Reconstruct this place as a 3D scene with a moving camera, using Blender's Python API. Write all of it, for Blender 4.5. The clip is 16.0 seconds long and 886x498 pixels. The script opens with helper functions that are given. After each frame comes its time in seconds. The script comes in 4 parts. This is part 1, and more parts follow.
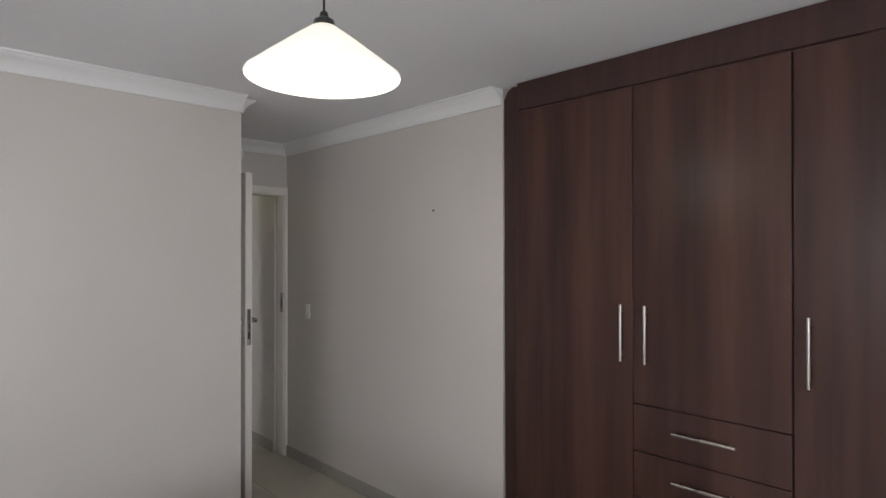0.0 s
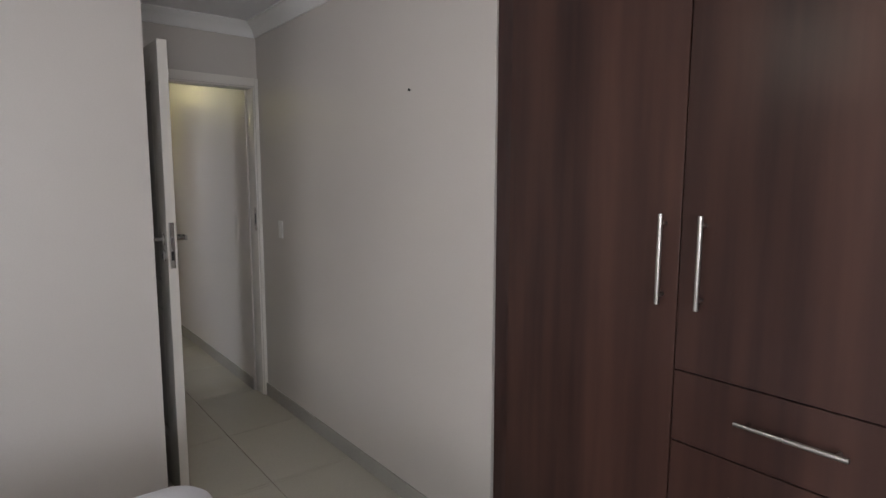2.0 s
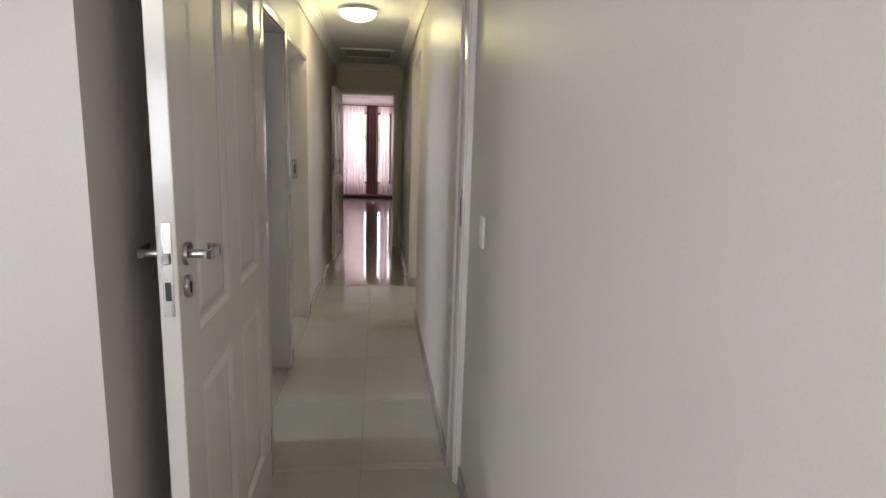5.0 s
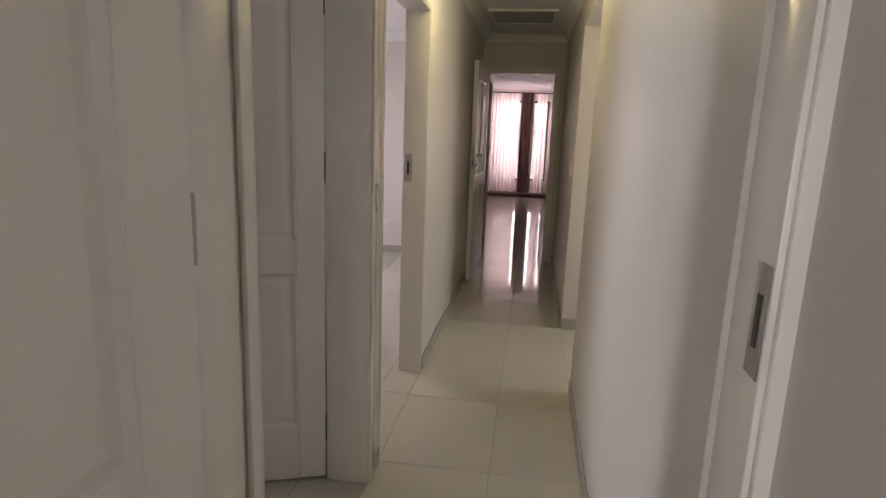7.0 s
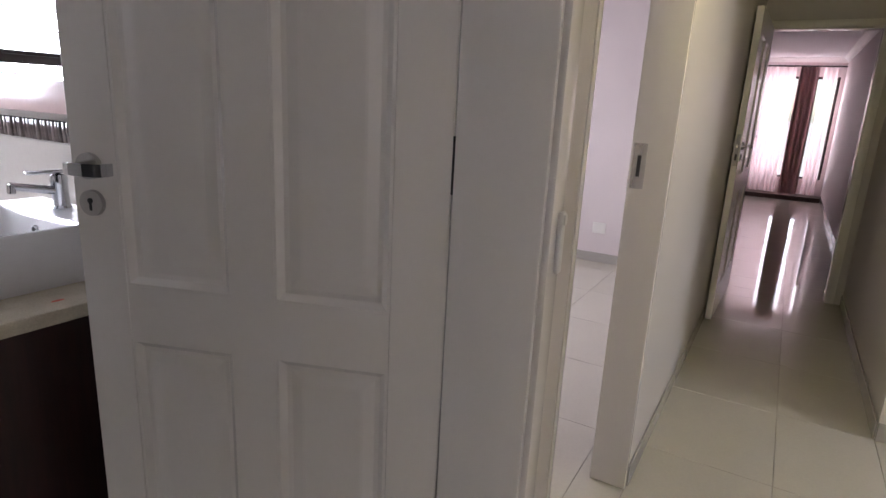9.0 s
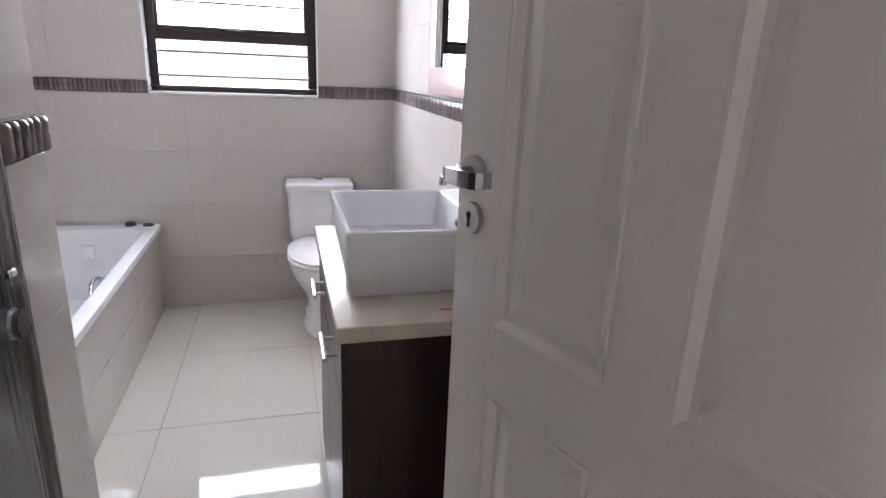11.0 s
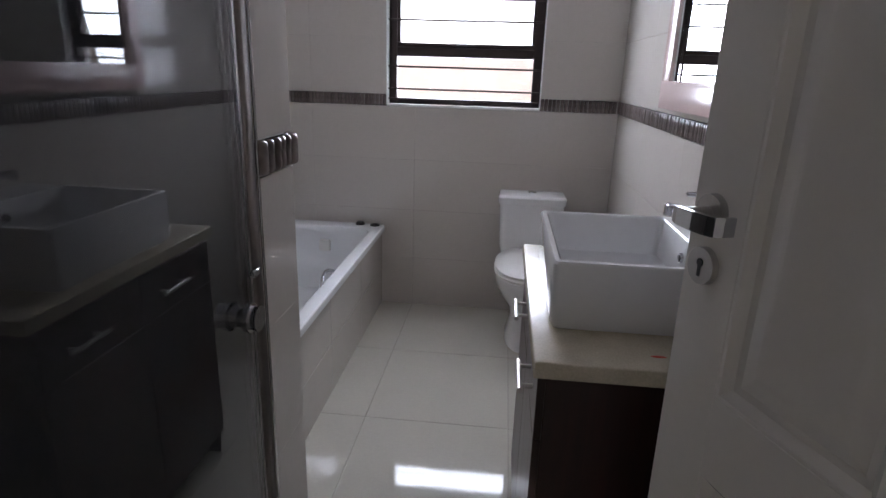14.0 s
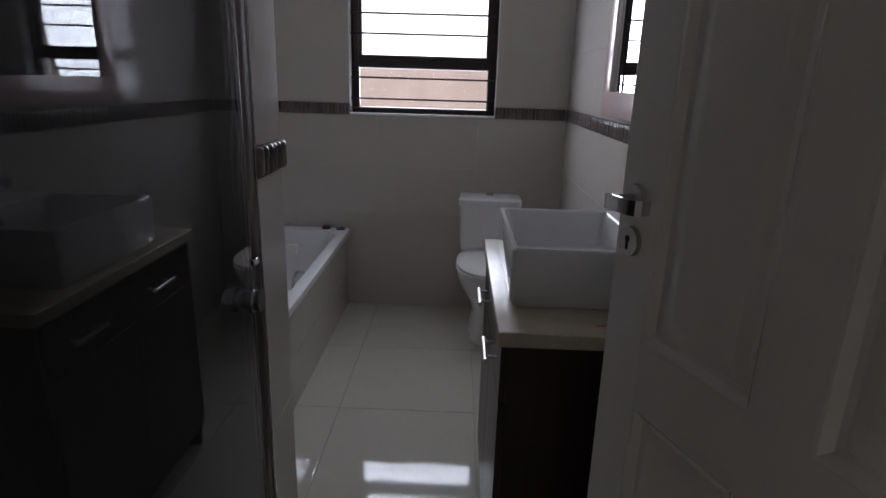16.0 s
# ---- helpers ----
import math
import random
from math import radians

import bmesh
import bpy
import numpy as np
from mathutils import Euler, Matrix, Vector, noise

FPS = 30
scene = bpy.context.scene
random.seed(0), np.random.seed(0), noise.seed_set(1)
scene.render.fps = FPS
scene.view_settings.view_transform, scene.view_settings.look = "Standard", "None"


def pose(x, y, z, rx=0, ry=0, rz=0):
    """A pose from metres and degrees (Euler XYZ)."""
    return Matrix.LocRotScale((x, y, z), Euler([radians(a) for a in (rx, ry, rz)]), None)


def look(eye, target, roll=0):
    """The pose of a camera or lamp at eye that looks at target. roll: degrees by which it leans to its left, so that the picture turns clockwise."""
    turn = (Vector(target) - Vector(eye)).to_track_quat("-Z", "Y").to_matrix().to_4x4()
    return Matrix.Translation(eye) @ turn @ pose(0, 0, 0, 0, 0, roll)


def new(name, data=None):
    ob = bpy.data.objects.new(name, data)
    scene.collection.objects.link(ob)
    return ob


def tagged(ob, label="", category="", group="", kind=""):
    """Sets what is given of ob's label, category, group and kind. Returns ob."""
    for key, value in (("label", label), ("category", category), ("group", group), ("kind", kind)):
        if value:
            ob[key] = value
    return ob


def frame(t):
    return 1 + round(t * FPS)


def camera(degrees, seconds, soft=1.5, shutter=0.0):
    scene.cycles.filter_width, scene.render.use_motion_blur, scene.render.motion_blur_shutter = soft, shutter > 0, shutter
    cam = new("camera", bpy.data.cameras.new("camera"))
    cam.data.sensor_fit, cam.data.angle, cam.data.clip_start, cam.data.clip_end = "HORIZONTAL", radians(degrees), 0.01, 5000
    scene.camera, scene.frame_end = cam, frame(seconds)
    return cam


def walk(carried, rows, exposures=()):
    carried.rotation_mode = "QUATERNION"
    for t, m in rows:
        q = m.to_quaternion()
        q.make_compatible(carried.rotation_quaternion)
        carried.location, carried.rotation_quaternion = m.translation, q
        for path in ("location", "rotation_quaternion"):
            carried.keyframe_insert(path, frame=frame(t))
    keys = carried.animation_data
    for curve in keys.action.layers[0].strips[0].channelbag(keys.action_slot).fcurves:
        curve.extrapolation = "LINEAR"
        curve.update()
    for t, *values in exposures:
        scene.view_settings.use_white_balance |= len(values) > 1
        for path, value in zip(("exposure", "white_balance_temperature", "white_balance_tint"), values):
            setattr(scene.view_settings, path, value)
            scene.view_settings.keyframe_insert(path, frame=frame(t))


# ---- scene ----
cam = camera(74.9, 16.0)
PATH = [
    (0, (1.182, 0.441, 1.589), (-0.263, 1.824, 1.597), -0.0),
    (0.5, (1.112, 0.565, 1.551), (-0.328, 1.952, 1.516), 0.1),
    (1, (1.027, 0.757, 1.516), (-0.419, 2.135, 1.407), 0.0),
    (1.5, (0.896, 0.989, 1.476), (-0.589, 2.317, 1.296), 0.1),
    (2, (0.776, 1.266, 1.458), (-0.78, 2.499, 1.216), 0.2),
    (2.5, (0.664, 1.538, 1.464), (-0.987, 2.632, 1.188), 0.5),
    (3, (0.486, 1.785, 1.455), (-1.255, 2.716, 1.14), 0.4),
    (3.5, (0.287, 1.966, 1.443), (-1.525, 2.746, 1.117), 0.7),
    (4, (0.019, 2.146, 1.446), (-1.87, 2.71, 1.109), 1.2),
    (6.5, (-1.838, 2.371, 1.426), (-3.794, 2.237, 1.03), 2.0),
    (7, (-2.19, 2.354, 1.416), (-4.127, 2.070, 1.011), 2.1),
    (7.5, (-2.556, 2.323, 1.413), (-4.463, 1.893, 0.993), 2.2),
    (8, (-2.878, 2.282, 1.412), (-4.739, 1.688, 0.981), 2.2),
    (8.5, (-3.145, 2.207, 1.384), (-4.932, 1.434, 0.927), 2.4),
    (9, (-3.362, 2.096, 1.376), (-5.04, 1.128, 0.882), 2.9),
    (9.5, (-3.482, 1.997, 1.377), (-4.992, 0.796, 0.848), 3.4),
    (10, (-3.668, 1.905, 1.366), (-4.812, 0.358, 0.812), 3.2),
    (12.5, (-3.71, 1.711, 1.374), (-3.784, -0.197, 0.776), 1.7),
    (13, (-3.705, 1.704, 1.38), (-3.656, -0.205, 0.785), 1.6),
    (13.5, (-3.698, 1.699, 1.381), (-3.564, -0.207, 0.791), 1.7),
    (14, (-3.704, 1.71, 1.387), (-3.52, -0.193, 0.802), 1.8),
    (14.5, (-3.711, 1.725, 1.388), (-3.502, -0.178, 0.809), 1.8),
    (15, (-3.714, 1.766, 1.395), (-3.501, -0.139, 0.822), 1.8),
    (15.5, (-3.701, 1.825, 1.4), (-3.517, -0.084, 0.832), 1.9),
    (16, (-3.684, 1.895, 1.4), (-3.645, -0.026, 0.843), 1.7),
]
EXPOSURES = [(0.0, 0.0, 6350, 11), (3.0, 0.0, 6400, 12), (4.0, 0.45, 6150, 10), (6.5, 0.88, 6800, 16), (8.0, 0.95, 6550, 16), (8.5, 1.0, 6350, 16), (9.0, 1.1, 6250, 19),
             (10.0, 1.4, 6200, 19), (12.5, 1.2, 6200, 17), (13.0, 0.85, 6150, 16), (13.5, 0.55, 6150, 16), (14.5, 0.0, 6100, 16), (16.0, -0.75, 6150, 16)]
walk(cam, [(t, look(eye, target, roll)) for t, eye, target, roll in PATH], EXPOSURES)

# ---------------------------------------------------------------- world and lights
world = bpy.data.worlds.new("sky")
scene.world = world
world.use_nodes = True
wn = world.node_tree
sky = wn.nodes.new("ShaderNodeTexSky")
sky.sky_type = "NISHITA"
sky.sun_disc = False
sky.sun_elevation, sky.sun_rotation = radians(50), radians(11)
wn.links.new(sky.outputs[0], wn.nodes["Background"].inputs[0])
wn.nodes["Background"].inputs[1].default_value = 0.15

sun_data = bpy.data.lights.new("sun", "SUN")
sun_data.energy, sun_data.angle, sun_data.color = 5.0, radians(0.5), (1.0, 0.95, 0.88)
sun = new("sun", sun_data)
sun.matrix_world = look((0, 0, 20), (2.0, -10.0, 8.0))


def window_light(name, eye, target, w, h, watts, colour):
    data = bpy.data.lights.new(name, "AREA")
    data.shape, data.size, data.size_y = "RECTANGLE", w, h
    data.energy, data.color = watts, colour
    ob = new(name, data)
    ob.matrix_world = look(eye, target)
    return ob


def bulb(name, at, watts, colour, radius):
    data = bpy.data.lights.new(name, "POINT")
    data.energy, data.color, data.shadow_soft_size = watts, colour, radius
    ob = new(name, data)
    ob.location = at
    return ob


DAY = (0.98, 0.96, 1.0)
window_light("bedroom_daylight", (1.0, -2.17, 1.40), (1.0, 2.0, 1.0), 1.9, 1.2, 26, DAY)
window_light("bedroom_side_daylight", (3.07, 0.2, 1.40), (0.0, 0.6, 0.55), 1.7, 1.2, 50, (0.93, 0.95, 1.0))
window_light("bathroom_daylight", (-3.466, -1.80, 1.66), (-3.466, 1.0, 0.9), 0.84, 0.86, 40, (0.86, 0.91, 1.0))
window_light("spare_room_daylight", (-7.2, -1.15, 1.4), (-6.6, 1.2, 1.0), 1.4, 1.1, 17, (0.95, 0.92, 1.0))
# Added for the lit jambs of the corridor opening; its window is assumed.
window_light("side_room_assumed_daylight", (-5.8, 5.25, 1.5), (-5.8, 2.6, 1.0), 1.5, 1.2, 11, (0.98, 0.98, 0.94))
window_light("lounge_daylight", (-15.56, 2.05, 1.25), (-9.0, 2.05, 0.9), 1.2, 1.7, 19, (1.0, 0.90, 0.91))
bulb("pendant_bulb", (-0.17, 1.289, 2.00), 3.5, (1.0, 0.93, 0.78), 0.10)
bulb("corridor_bulb", (-5.34, 2.17, 2.28), 5.6, (1.0, 0.88, 0.42), 0.06)


# ---------------------------------------------------------------- materials
def material(name, base, rough=0.5, metal=0.0, vary=0.06, scale=3.0, grain=60.0, bump=0.02, coat=0.0, spec=0.5,
             stretch=(1, 1, 1), second=None, emit=None, power=0.0, trans=0.0, piece=0.0, roughvary=0.06):
    """Two scales of noise on the colour, noise on the gloss, and a fine relief."""
    m = bpy.data.materials.new(name)
    m.use_nodes = True
    nt = m.node_tree
    b = nt.nodes["Principled BSDF"]
    b.inputs["Metallic"].default_value = metal
    b.inputs["Coat Weight"].default_value = coat
    b.inputs["Coat Roughness"].default_value = 0.08
    b.inputs["Specular IOR Level"].default_value = spec
    b.inputs["Transmission Weight"].default_value = trans
    if emit:
        b.inputs["Emission Color"].default_value = (*emit, 1)
        b.inputs["Emission Strength"].default_value = power
    tc = nt.nodes.new("ShaderNodeTexCoord")
    mp = nt.nodes.new("ShaderNodeMapping")
    mp.inputs["Scale"].default_value = stretch
    nt.links.new(tc.outputs["Object"], mp.inputs["Vector"])
    big, fine = nt.nodes.new("ShaderNodeTexNoise"), nt.nodes.new("ShaderNodeTexNoise")
    for n, sc, det in ((big, scale, 4), (fine, grain, 6)):
        n.inputs["Scale"].default_value, n.inputs["Detail"].default_value = sc, det
        nt.links.new(mp.outputs[0], n.inputs["Vector"])
    mixf = nt.nodes.new("ShaderNodeMix")
    mixf.data_type = "FLOAT"
    mixf.inputs[0].default_value = 0.45
    nt.links.new(big.outputs["Fac"], mixf.inputs[2])
    nt.links.new(fine.outputs["Fac"], mixf.inputs[3])
    value = mixf.outputs[0]
    if piece:
        info = nt.nodes.new("ShaderNodeObjectInfo")
        ad = nt.nodes.new("ShaderNodeMath")
        ad.operation = "MULTIPLY_ADD"
        ad.inputs[1].default_value = piece
        nt.links.new(info.outputs["Random"], ad.inputs[0])
        nt.links.new(value, ad.inputs[2])
        value = ad.outputs[0]
    ramp = nt.nodes.new("ShaderNodeValToRGB")
    lo = second or tuple(c * (1 - 2.2 * vary) for c in base)
    hi = base if second else tuple(min(c * (1 + 2.2 * vary), 1) for c in base)
    ramp.color_ramp.elements[0].position, ramp.color_ramp.elements[1].position = 0.3, 0.7 + piece
    ramp.color_ramp.elements[0].color, ramp.color_ramp.elements[1].color = (*lo, 1), (*hi, 1)
    nt.links.new(value, ramp.inputs[0])
    nt.links.new(ramp.outputs[0], b.inputs["Base Color"])
    rr = nt.nodes.new("ShaderNodeMapRange")
    rr.inputs["To Min"].default_value = max(rough - roughvary, 0.0)
    rr.inputs["To Max"].default_value = min(rough + roughvary, 1.0)
    nt.links.new(big.outputs["Fac"], rr.inputs["Value"])
    nt.links.new(rr.outputs[0], b.inputs["Roughness"])
    if bump:
        bp = nt.nodes.new("ShaderNodeBump")
        bp.inputs["Strength"].default_value, bp.inputs["Distance"].default_value = bump, 0.01
        nt.links.new(fine.outputs["Fac"], bp.inputs["Height"])
        nt.links.new(bp.outputs[0], b.inputs["Normal"])
    return m


PAINT = material("greige_wall_paint", (0.60, 0.562, 0.525), 0.42, vary=0.02, scale=1.2, grain=180, bump=0.05)
LILAC = material("lilac_wall_paint", (0.66, 0.60, 0.60), 0.6, vary=0.02, scale=1.2, grain=180, bump=0.05)
CEIL = material("ceiling_paint", (0.80, 0.80, 0.82), 0.7, vary=0.02, scale=1.0, grain=120, bump=0.04)
CORNICE = material("cornice_paint", (0.80, 0.80, 0.79), 0.6, vary=0.015, scale=2.0, grain=90, bump=0.03)
GLOSS = material("cream_gloss_paint", (0.80, 0.765, 0.71), 0.23, vary=0.006, scale=1.5, grain=70, bump=0.012, coat=0.25, roughvary=0.015)
FLOOR = material("polished_porcelain", (0.50, 0.475, 0.405), 0.055, vary=0.03, scale=2.5, grain=90, bump=0.0, piece=0.15, roughvary=0.02)
GROUT = material("grout", (0.36, 0.34, 0.30), 0.8, vary=0.1, scale=6, grain=120, bump=0.1)
SKIRT = material("skirting_tile", (0.40, 0.385, 0.35), 0.16, vary=0.04, scale=3, grain=80, bump=0.01)
WALLTILE = material("cream_wall_tile", (0.525, 0.488, 0.442), 0.10, vary=0.02, scale=2.0, grain=60, bump=0.0, piece=0.1, roughvary=0.03)
WGROUT = material("pale_grout", (0.54, 0.512, 0.48), 0.8, vary=0.05, scale=6, grain=120, bump=0.08)
WOOD = material("walnut_laminate", (0.088, 0.042, 0.032), 0.33, scale=0.9, grain=4.0, stretch=(4.6, 4.6, 0.30), spec=0.32, second=(0.023, 0.011, 0.010), bump=0.03, roughvary=0.05)
WOODEDGE = material("walnut_edge", (0.060, 0.026, 0.021), 0.34, scale=1.6, grain=9.0, stretch=(7, 7, 0.55), second=(0.028, 0.013, 0.012), bump=0.03)
DARKWOOD = material("dark_vanity_wood", (0.050, 0.017, 0.016), 0.33, scale=2.0, grain=10, stretch=(8, 8, 0.7), second=(0.015, 0.007, 0.007), bump=0.03)
# Near-black colour that stands for the shade between furniture fronts.
GAP = material("shadow_gap", (0.012, 0.008, 0.007), 0.8, vary=0.1, bump=0.0)
STEEL = material("brushed_steel", (0.50, 0.48, 0.455), 0.28, 1.0, vary=0.04, scale=4, grain=160, stretch=(1, 1, 0.1), bump=0.02)
CHROME = material("chrome", (0.56, 0.57, 0.59), 0.13, 1.0, vary=0.03, scale=5, grain=80, bump=0.0, roughvary=0.04)
BLACK = material("black_plastic", (0.02, 0.02, 0.02), 0.35, vary=0.1, bump=0.0)
PLASTIC = material("white_plastic", (0.78, 0.77, 0.74), 0.3, vary=0.02, bump=0.0)
CERAMIC = material("white_ceramic", (0.80, 0.80, 0.80), 0.08, vary=0.012, scale=2, grain=30, bump=0.0, coat=0.5, roughvary=0.02)
ACRYLIC = material("white_acrylic", (0.78, 0.79, 0.80), 0.14, vary=0.012, scale=2, grain=30, bump=0.0, roughvary=0.03)
STONE = material("sand_stone_top", (0.56, 0.50, 0.38), 0.25, vary=0.08, scale=14, grain=220, bump=0.02)
MOSAIC = material("bronze_glass_mosaic", (0.24, 0.20, 0.185), 0.07, scale=8, grain=60, second=(0.035, 0.026, 0.024), bump=0.05, piece=0.4, roughvary=0.08)
BROWNALU = material("brown_aluminium", (0.035, 0.024, 0.022), 0.35, 0.3, vary=0.06, scale=5, grain=90, bump=0.01)
FRAME = material("dark_anodised_frame", (0.24, 0.22, 0.215), 0.32, 1.0, vary=0.05, scale=6, grain=80, bump=0.0, roughvary=0.06)
SHEET = material("white_cotton_sheet", (0.74, 0.75, 0.79), 0.85, vary=0.03, scale=5, grain=300, bump=0.15)
DRAPE = material("mauve_curtain", (0.48, 0.30, 0.295), 0.8, vary=0.1, scale=3, grain=120, bump=0.15)
SHADE = material("opal_glass_shade", (0.92, 0.90, 0.82), 0.25, vary=0.015, bump=0.0, emit=(1.0, 0.94, 0.78), power=0.62)
SHADEIN = material("lit_shade_inside", (0.95, 0.95, 0.92), 0.3, vary=0.01, bump=0.0, emit=(1.0, 0.97, 0.90), power=3.0)
DOME = material("lit_glass_dome", (0.95, 0.93, 0.86), 0.3, vary=0.01, bump=0.0, emit=(1.0, 0.95, 0.78), power=2.6)
OUTWALL = material("peach_boundary_wall", (0.76, 0.60, 0.52), 0.9, vary=0.08, scale=1.5, grain=40, bump=0.2)
PAVE = material("outdoor_paving", (0.34, 0.31, 0.28), 0.9, vary=0.12, scale=1.5, grain=40, bump=0.2)
RED = material("red_mark", (0.6, 0.08, 0.05), 0.6, vary=0.1, bump=0.0)


def mirror_material():
    m = bpy.data.materials.new("mirror_silver")
    m.use_nodes = True
    b = m.node_tree.nodes["Principled BSDF"]
    b.inputs["Base Color"].default_value = (0.86, 0.88, 0.88, 1)
    b.inputs["Metallic"].default_value, b.inputs["Roughness"].default_value = 1.0, 0.015
    return m


def glass_material(name, tint, rough=0.0, haze=0.0):
    """Thin sheet glass: clear or lightly tinted, with Fresnel gloss and a diffuse haze of dirt and painted flare."""
    m = bpy.data.materials.new(name)
    m.use_nodes = True
    nt = m.node_tree
    nt.nodes.remove(nt.nodes["Principled BSDF"])
    tr, gl = nt.nodes.new("ShaderNodeBsdfTransparent"), nt.nodes.new("ShaderNodeBsdfGlossy")
    tr.inputs[0].default_value = (*tint, 1)
    gl.inputs["Roughness"].default_value = rough
    fr, mx = nt.nodes.new("ShaderNodeFresnel"), nt.nodes.new("ShaderNodeMixShader")
    fr.inputs[0].default_value = 1.85 if haze else 1.5
    nt.links.new(fr.outputs[0], mx.inputs[0])
    nt.links.new(tr.outputs[0], mx.inputs[1])
    nt.links.new(gl.outputs[0], mx.inputs[2])
    out = mx
    # The diffuse share paints a pale veil: dirty glass plus lens flare.
    if haze:
        df, mf = nt.nodes.new("ShaderNodeBsdfDiffuse"), nt.nodes.new("ShaderNodeMixShader")
        df.inputs[0].default_value = (0.7, 0.69, 0.68, 1)
        no, mr = nt.nodes.new("ShaderNodeTexNoise"), nt.nodes.new("ShaderNodeMapRange")
        no.inputs["Scale"].default_value, no.inputs["Detail"].default_value = 5.0, 6
        mr.inputs["To Min"].default_value, mr.inputs["To Max"].default_value = haze * 0.5, haze * 1.5
        nt.links.new(no.outputs["Fac"], mr.inputs["Value"])
        nt.links.new(mr.outputs[0], mf.inputs[0])
        nt.links.new(mx.outputs[0], mf.inputs[1])
        nt.links.new(df.outputs[0], mf.inputs[2])
        out = mf
    nt.links.new(out.outputs[0], nt.nodes["Material Output"].inputs[0])
    return m


def sheer_material():
    m = bpy.data.materials.new("sheer_voile")
    m.use_nodes = True
    nt = m.node_tree
    nt.nodes.remove(nt.nodes["Principled BSDF"])
    df, tl, mx = nt.nodes.new("ShaderNodeBsdfDiffuse"), nt.nodes.new("ShaderNodeBsdfTranslucent"), nt.nodes.new("ShaderNodeMixShader")
    no = nt.nodes.new("ShaderNodeTexNoise")
    no.inputs["Scale"].default_value = 30
    rp = nt.nodes.new("ShaderNodeValToRGB")
    rp.color_ramp.elements[0].color, rp.color_ramp.elements[1].color = (0.78, 0.65, 0.66, 1), (0.88, 0.79, 0.79, 1)
    nt.links.new(no.outputs["Fac"], rp.inputs[0])
    for s in (df, tl):
        nt.links.new(rp.outputs[0], s.inputs[0])
    mx.inputs[0].default_value = 0.42
    nt.links.new(df.outputs[0], mx.inputs[1])
    nt.links.new(tl.outputs[0], mx.inputs[2])
    nt.links.new(mx.outputs[0], nt.nodes["Material Output"].inputs[0])
    return m


PINKFRAME = material("pale_pink_frame_paint", (0.66, 0.50, 0.47), 0.22, vary=0.02, scale=3, grain=60, bump=0.01, coat=0.3)
MIRROR = mirror_material()
SHOWERGLASS = glass_material("shower_glass", (0.50, 0.52, 0.55), haze=0.034)
PANE = glass_material("window_glass", (0.96, 0.97, 0.97))
VOILE = sheer_material()


# ---------------------------------------------------------------- mesh helpers
def bm_box(x0, x1, y0, y1, z0, z1, bevel=0.0, seg=2):
    bm = bmesh.new()
    bmesh.ops.create_cube(bm, size=1.0, matrix=Matrix.Translation(((x0 + x1) / 2, (y0 + y1) / 2, (z0 + z1) / 2)) @ Matrix.Diagonal((abs(x1 - x0), abs(y1 - y0), abs(z1 - z0), 1)))
    if bevel:
        bmesh.ops.bevel(bm, geom=bm.edges[:], offset=bevel, segments=seg, affect="EDGES", profile=0.5)
    return bm


def bm_tube(p0, p1, r0, r1=None, n=20):
    """A capped round bar from p0 to p1."""
    bm = bmesh.new()
    p0, p1 = Vector(p0), Vector(p1)
    d = p1 - p0
    m = Matrix.Translation((p0 + p1) / 2) @ d.to_track_quat("Z", "Y").to_matrix().to_4x4()
    bmesh.ops.create_cone(bm, cap_ends=True, segments=n, radius1=r0, radius2=r0 if r1 is None else r1, depth=d.length, matrix=m)
    return bm


def bm_lathe(profile, n=48, at=(0, 0, 0)):
    """A surface turned about z from (radius, height) pairs."""
    bm = bmesh.new()
    rings = []
    for r, z in profile:
        rings.append([bm.verts.new((at[0] + r * math.cos(2 * math.pi * i / n), at[1] + r * math.sin(2 * math.pi * i / n), at[2] + z)) for i in range(n)])
    for a, b in zip(rings, rings[1:]):
        for i in range(n):
            bm.faces.new((a[i], a[(i + 1) % n], b[(i + 1) % n], b[i]))
    return bm


def bm_loft(rings, cap_first=True, cap_last=True):
    """Skins closed loops of points, all of one length."""
    bm = bmesh.new()
    vs = [[bm.verts.new(p) for p in ring] for ring in rings]
    n = len(vs[0])
    for a, b in zip(vs, vs[1:]):
        for i in range(n):
            bm.faces.new((a[i], a[(i + 1) % n], b[(i + 1) % n], b[i]))
    if cap_first:
        bm.faces.new(vs[0][::-1])
    if cap_last:
        bm.faces.new(vs[-1])
    return bm


def rounded_rect(x0, x1, y0, y1, z, r, n=6):
    pts = []
    for cx, cy, a0 in ((x1 - r, y1 - r, 0), (x0 + r, y1 - r, 90), (x0 + r, y0 + r, 180), (x1 - r, y0 + r, 270)):
        for i in range(n + 1):
            a = radians(a0 + 90 * i / n)
            pts.append((cx + r * math.cos(a), cy + r * math.sin(a), z))
    return pts


def oval(cx, cy, z, rx, ry, n=32, power=2.0):
    pts = []
    for i in range(n):
        a = 2 * math.pi * i / n
        c, s = math.cos(a), math.sin(a)
        pts.append((cx + rx * math.copysign(abs(c) ** (2 / power), c), cy + ry * math.copysign(abs(s) ** (2 / power), s), z))
    return pts


def join(*bms):
    out = bmesh.new()
    for b in bms:
        me = bpy.data.meshes.new("tmp")
        b.to_mesh(me)
        out.from_mesh(me)
        bpy.data.meshes.remove(me)
        b.free()
    return out


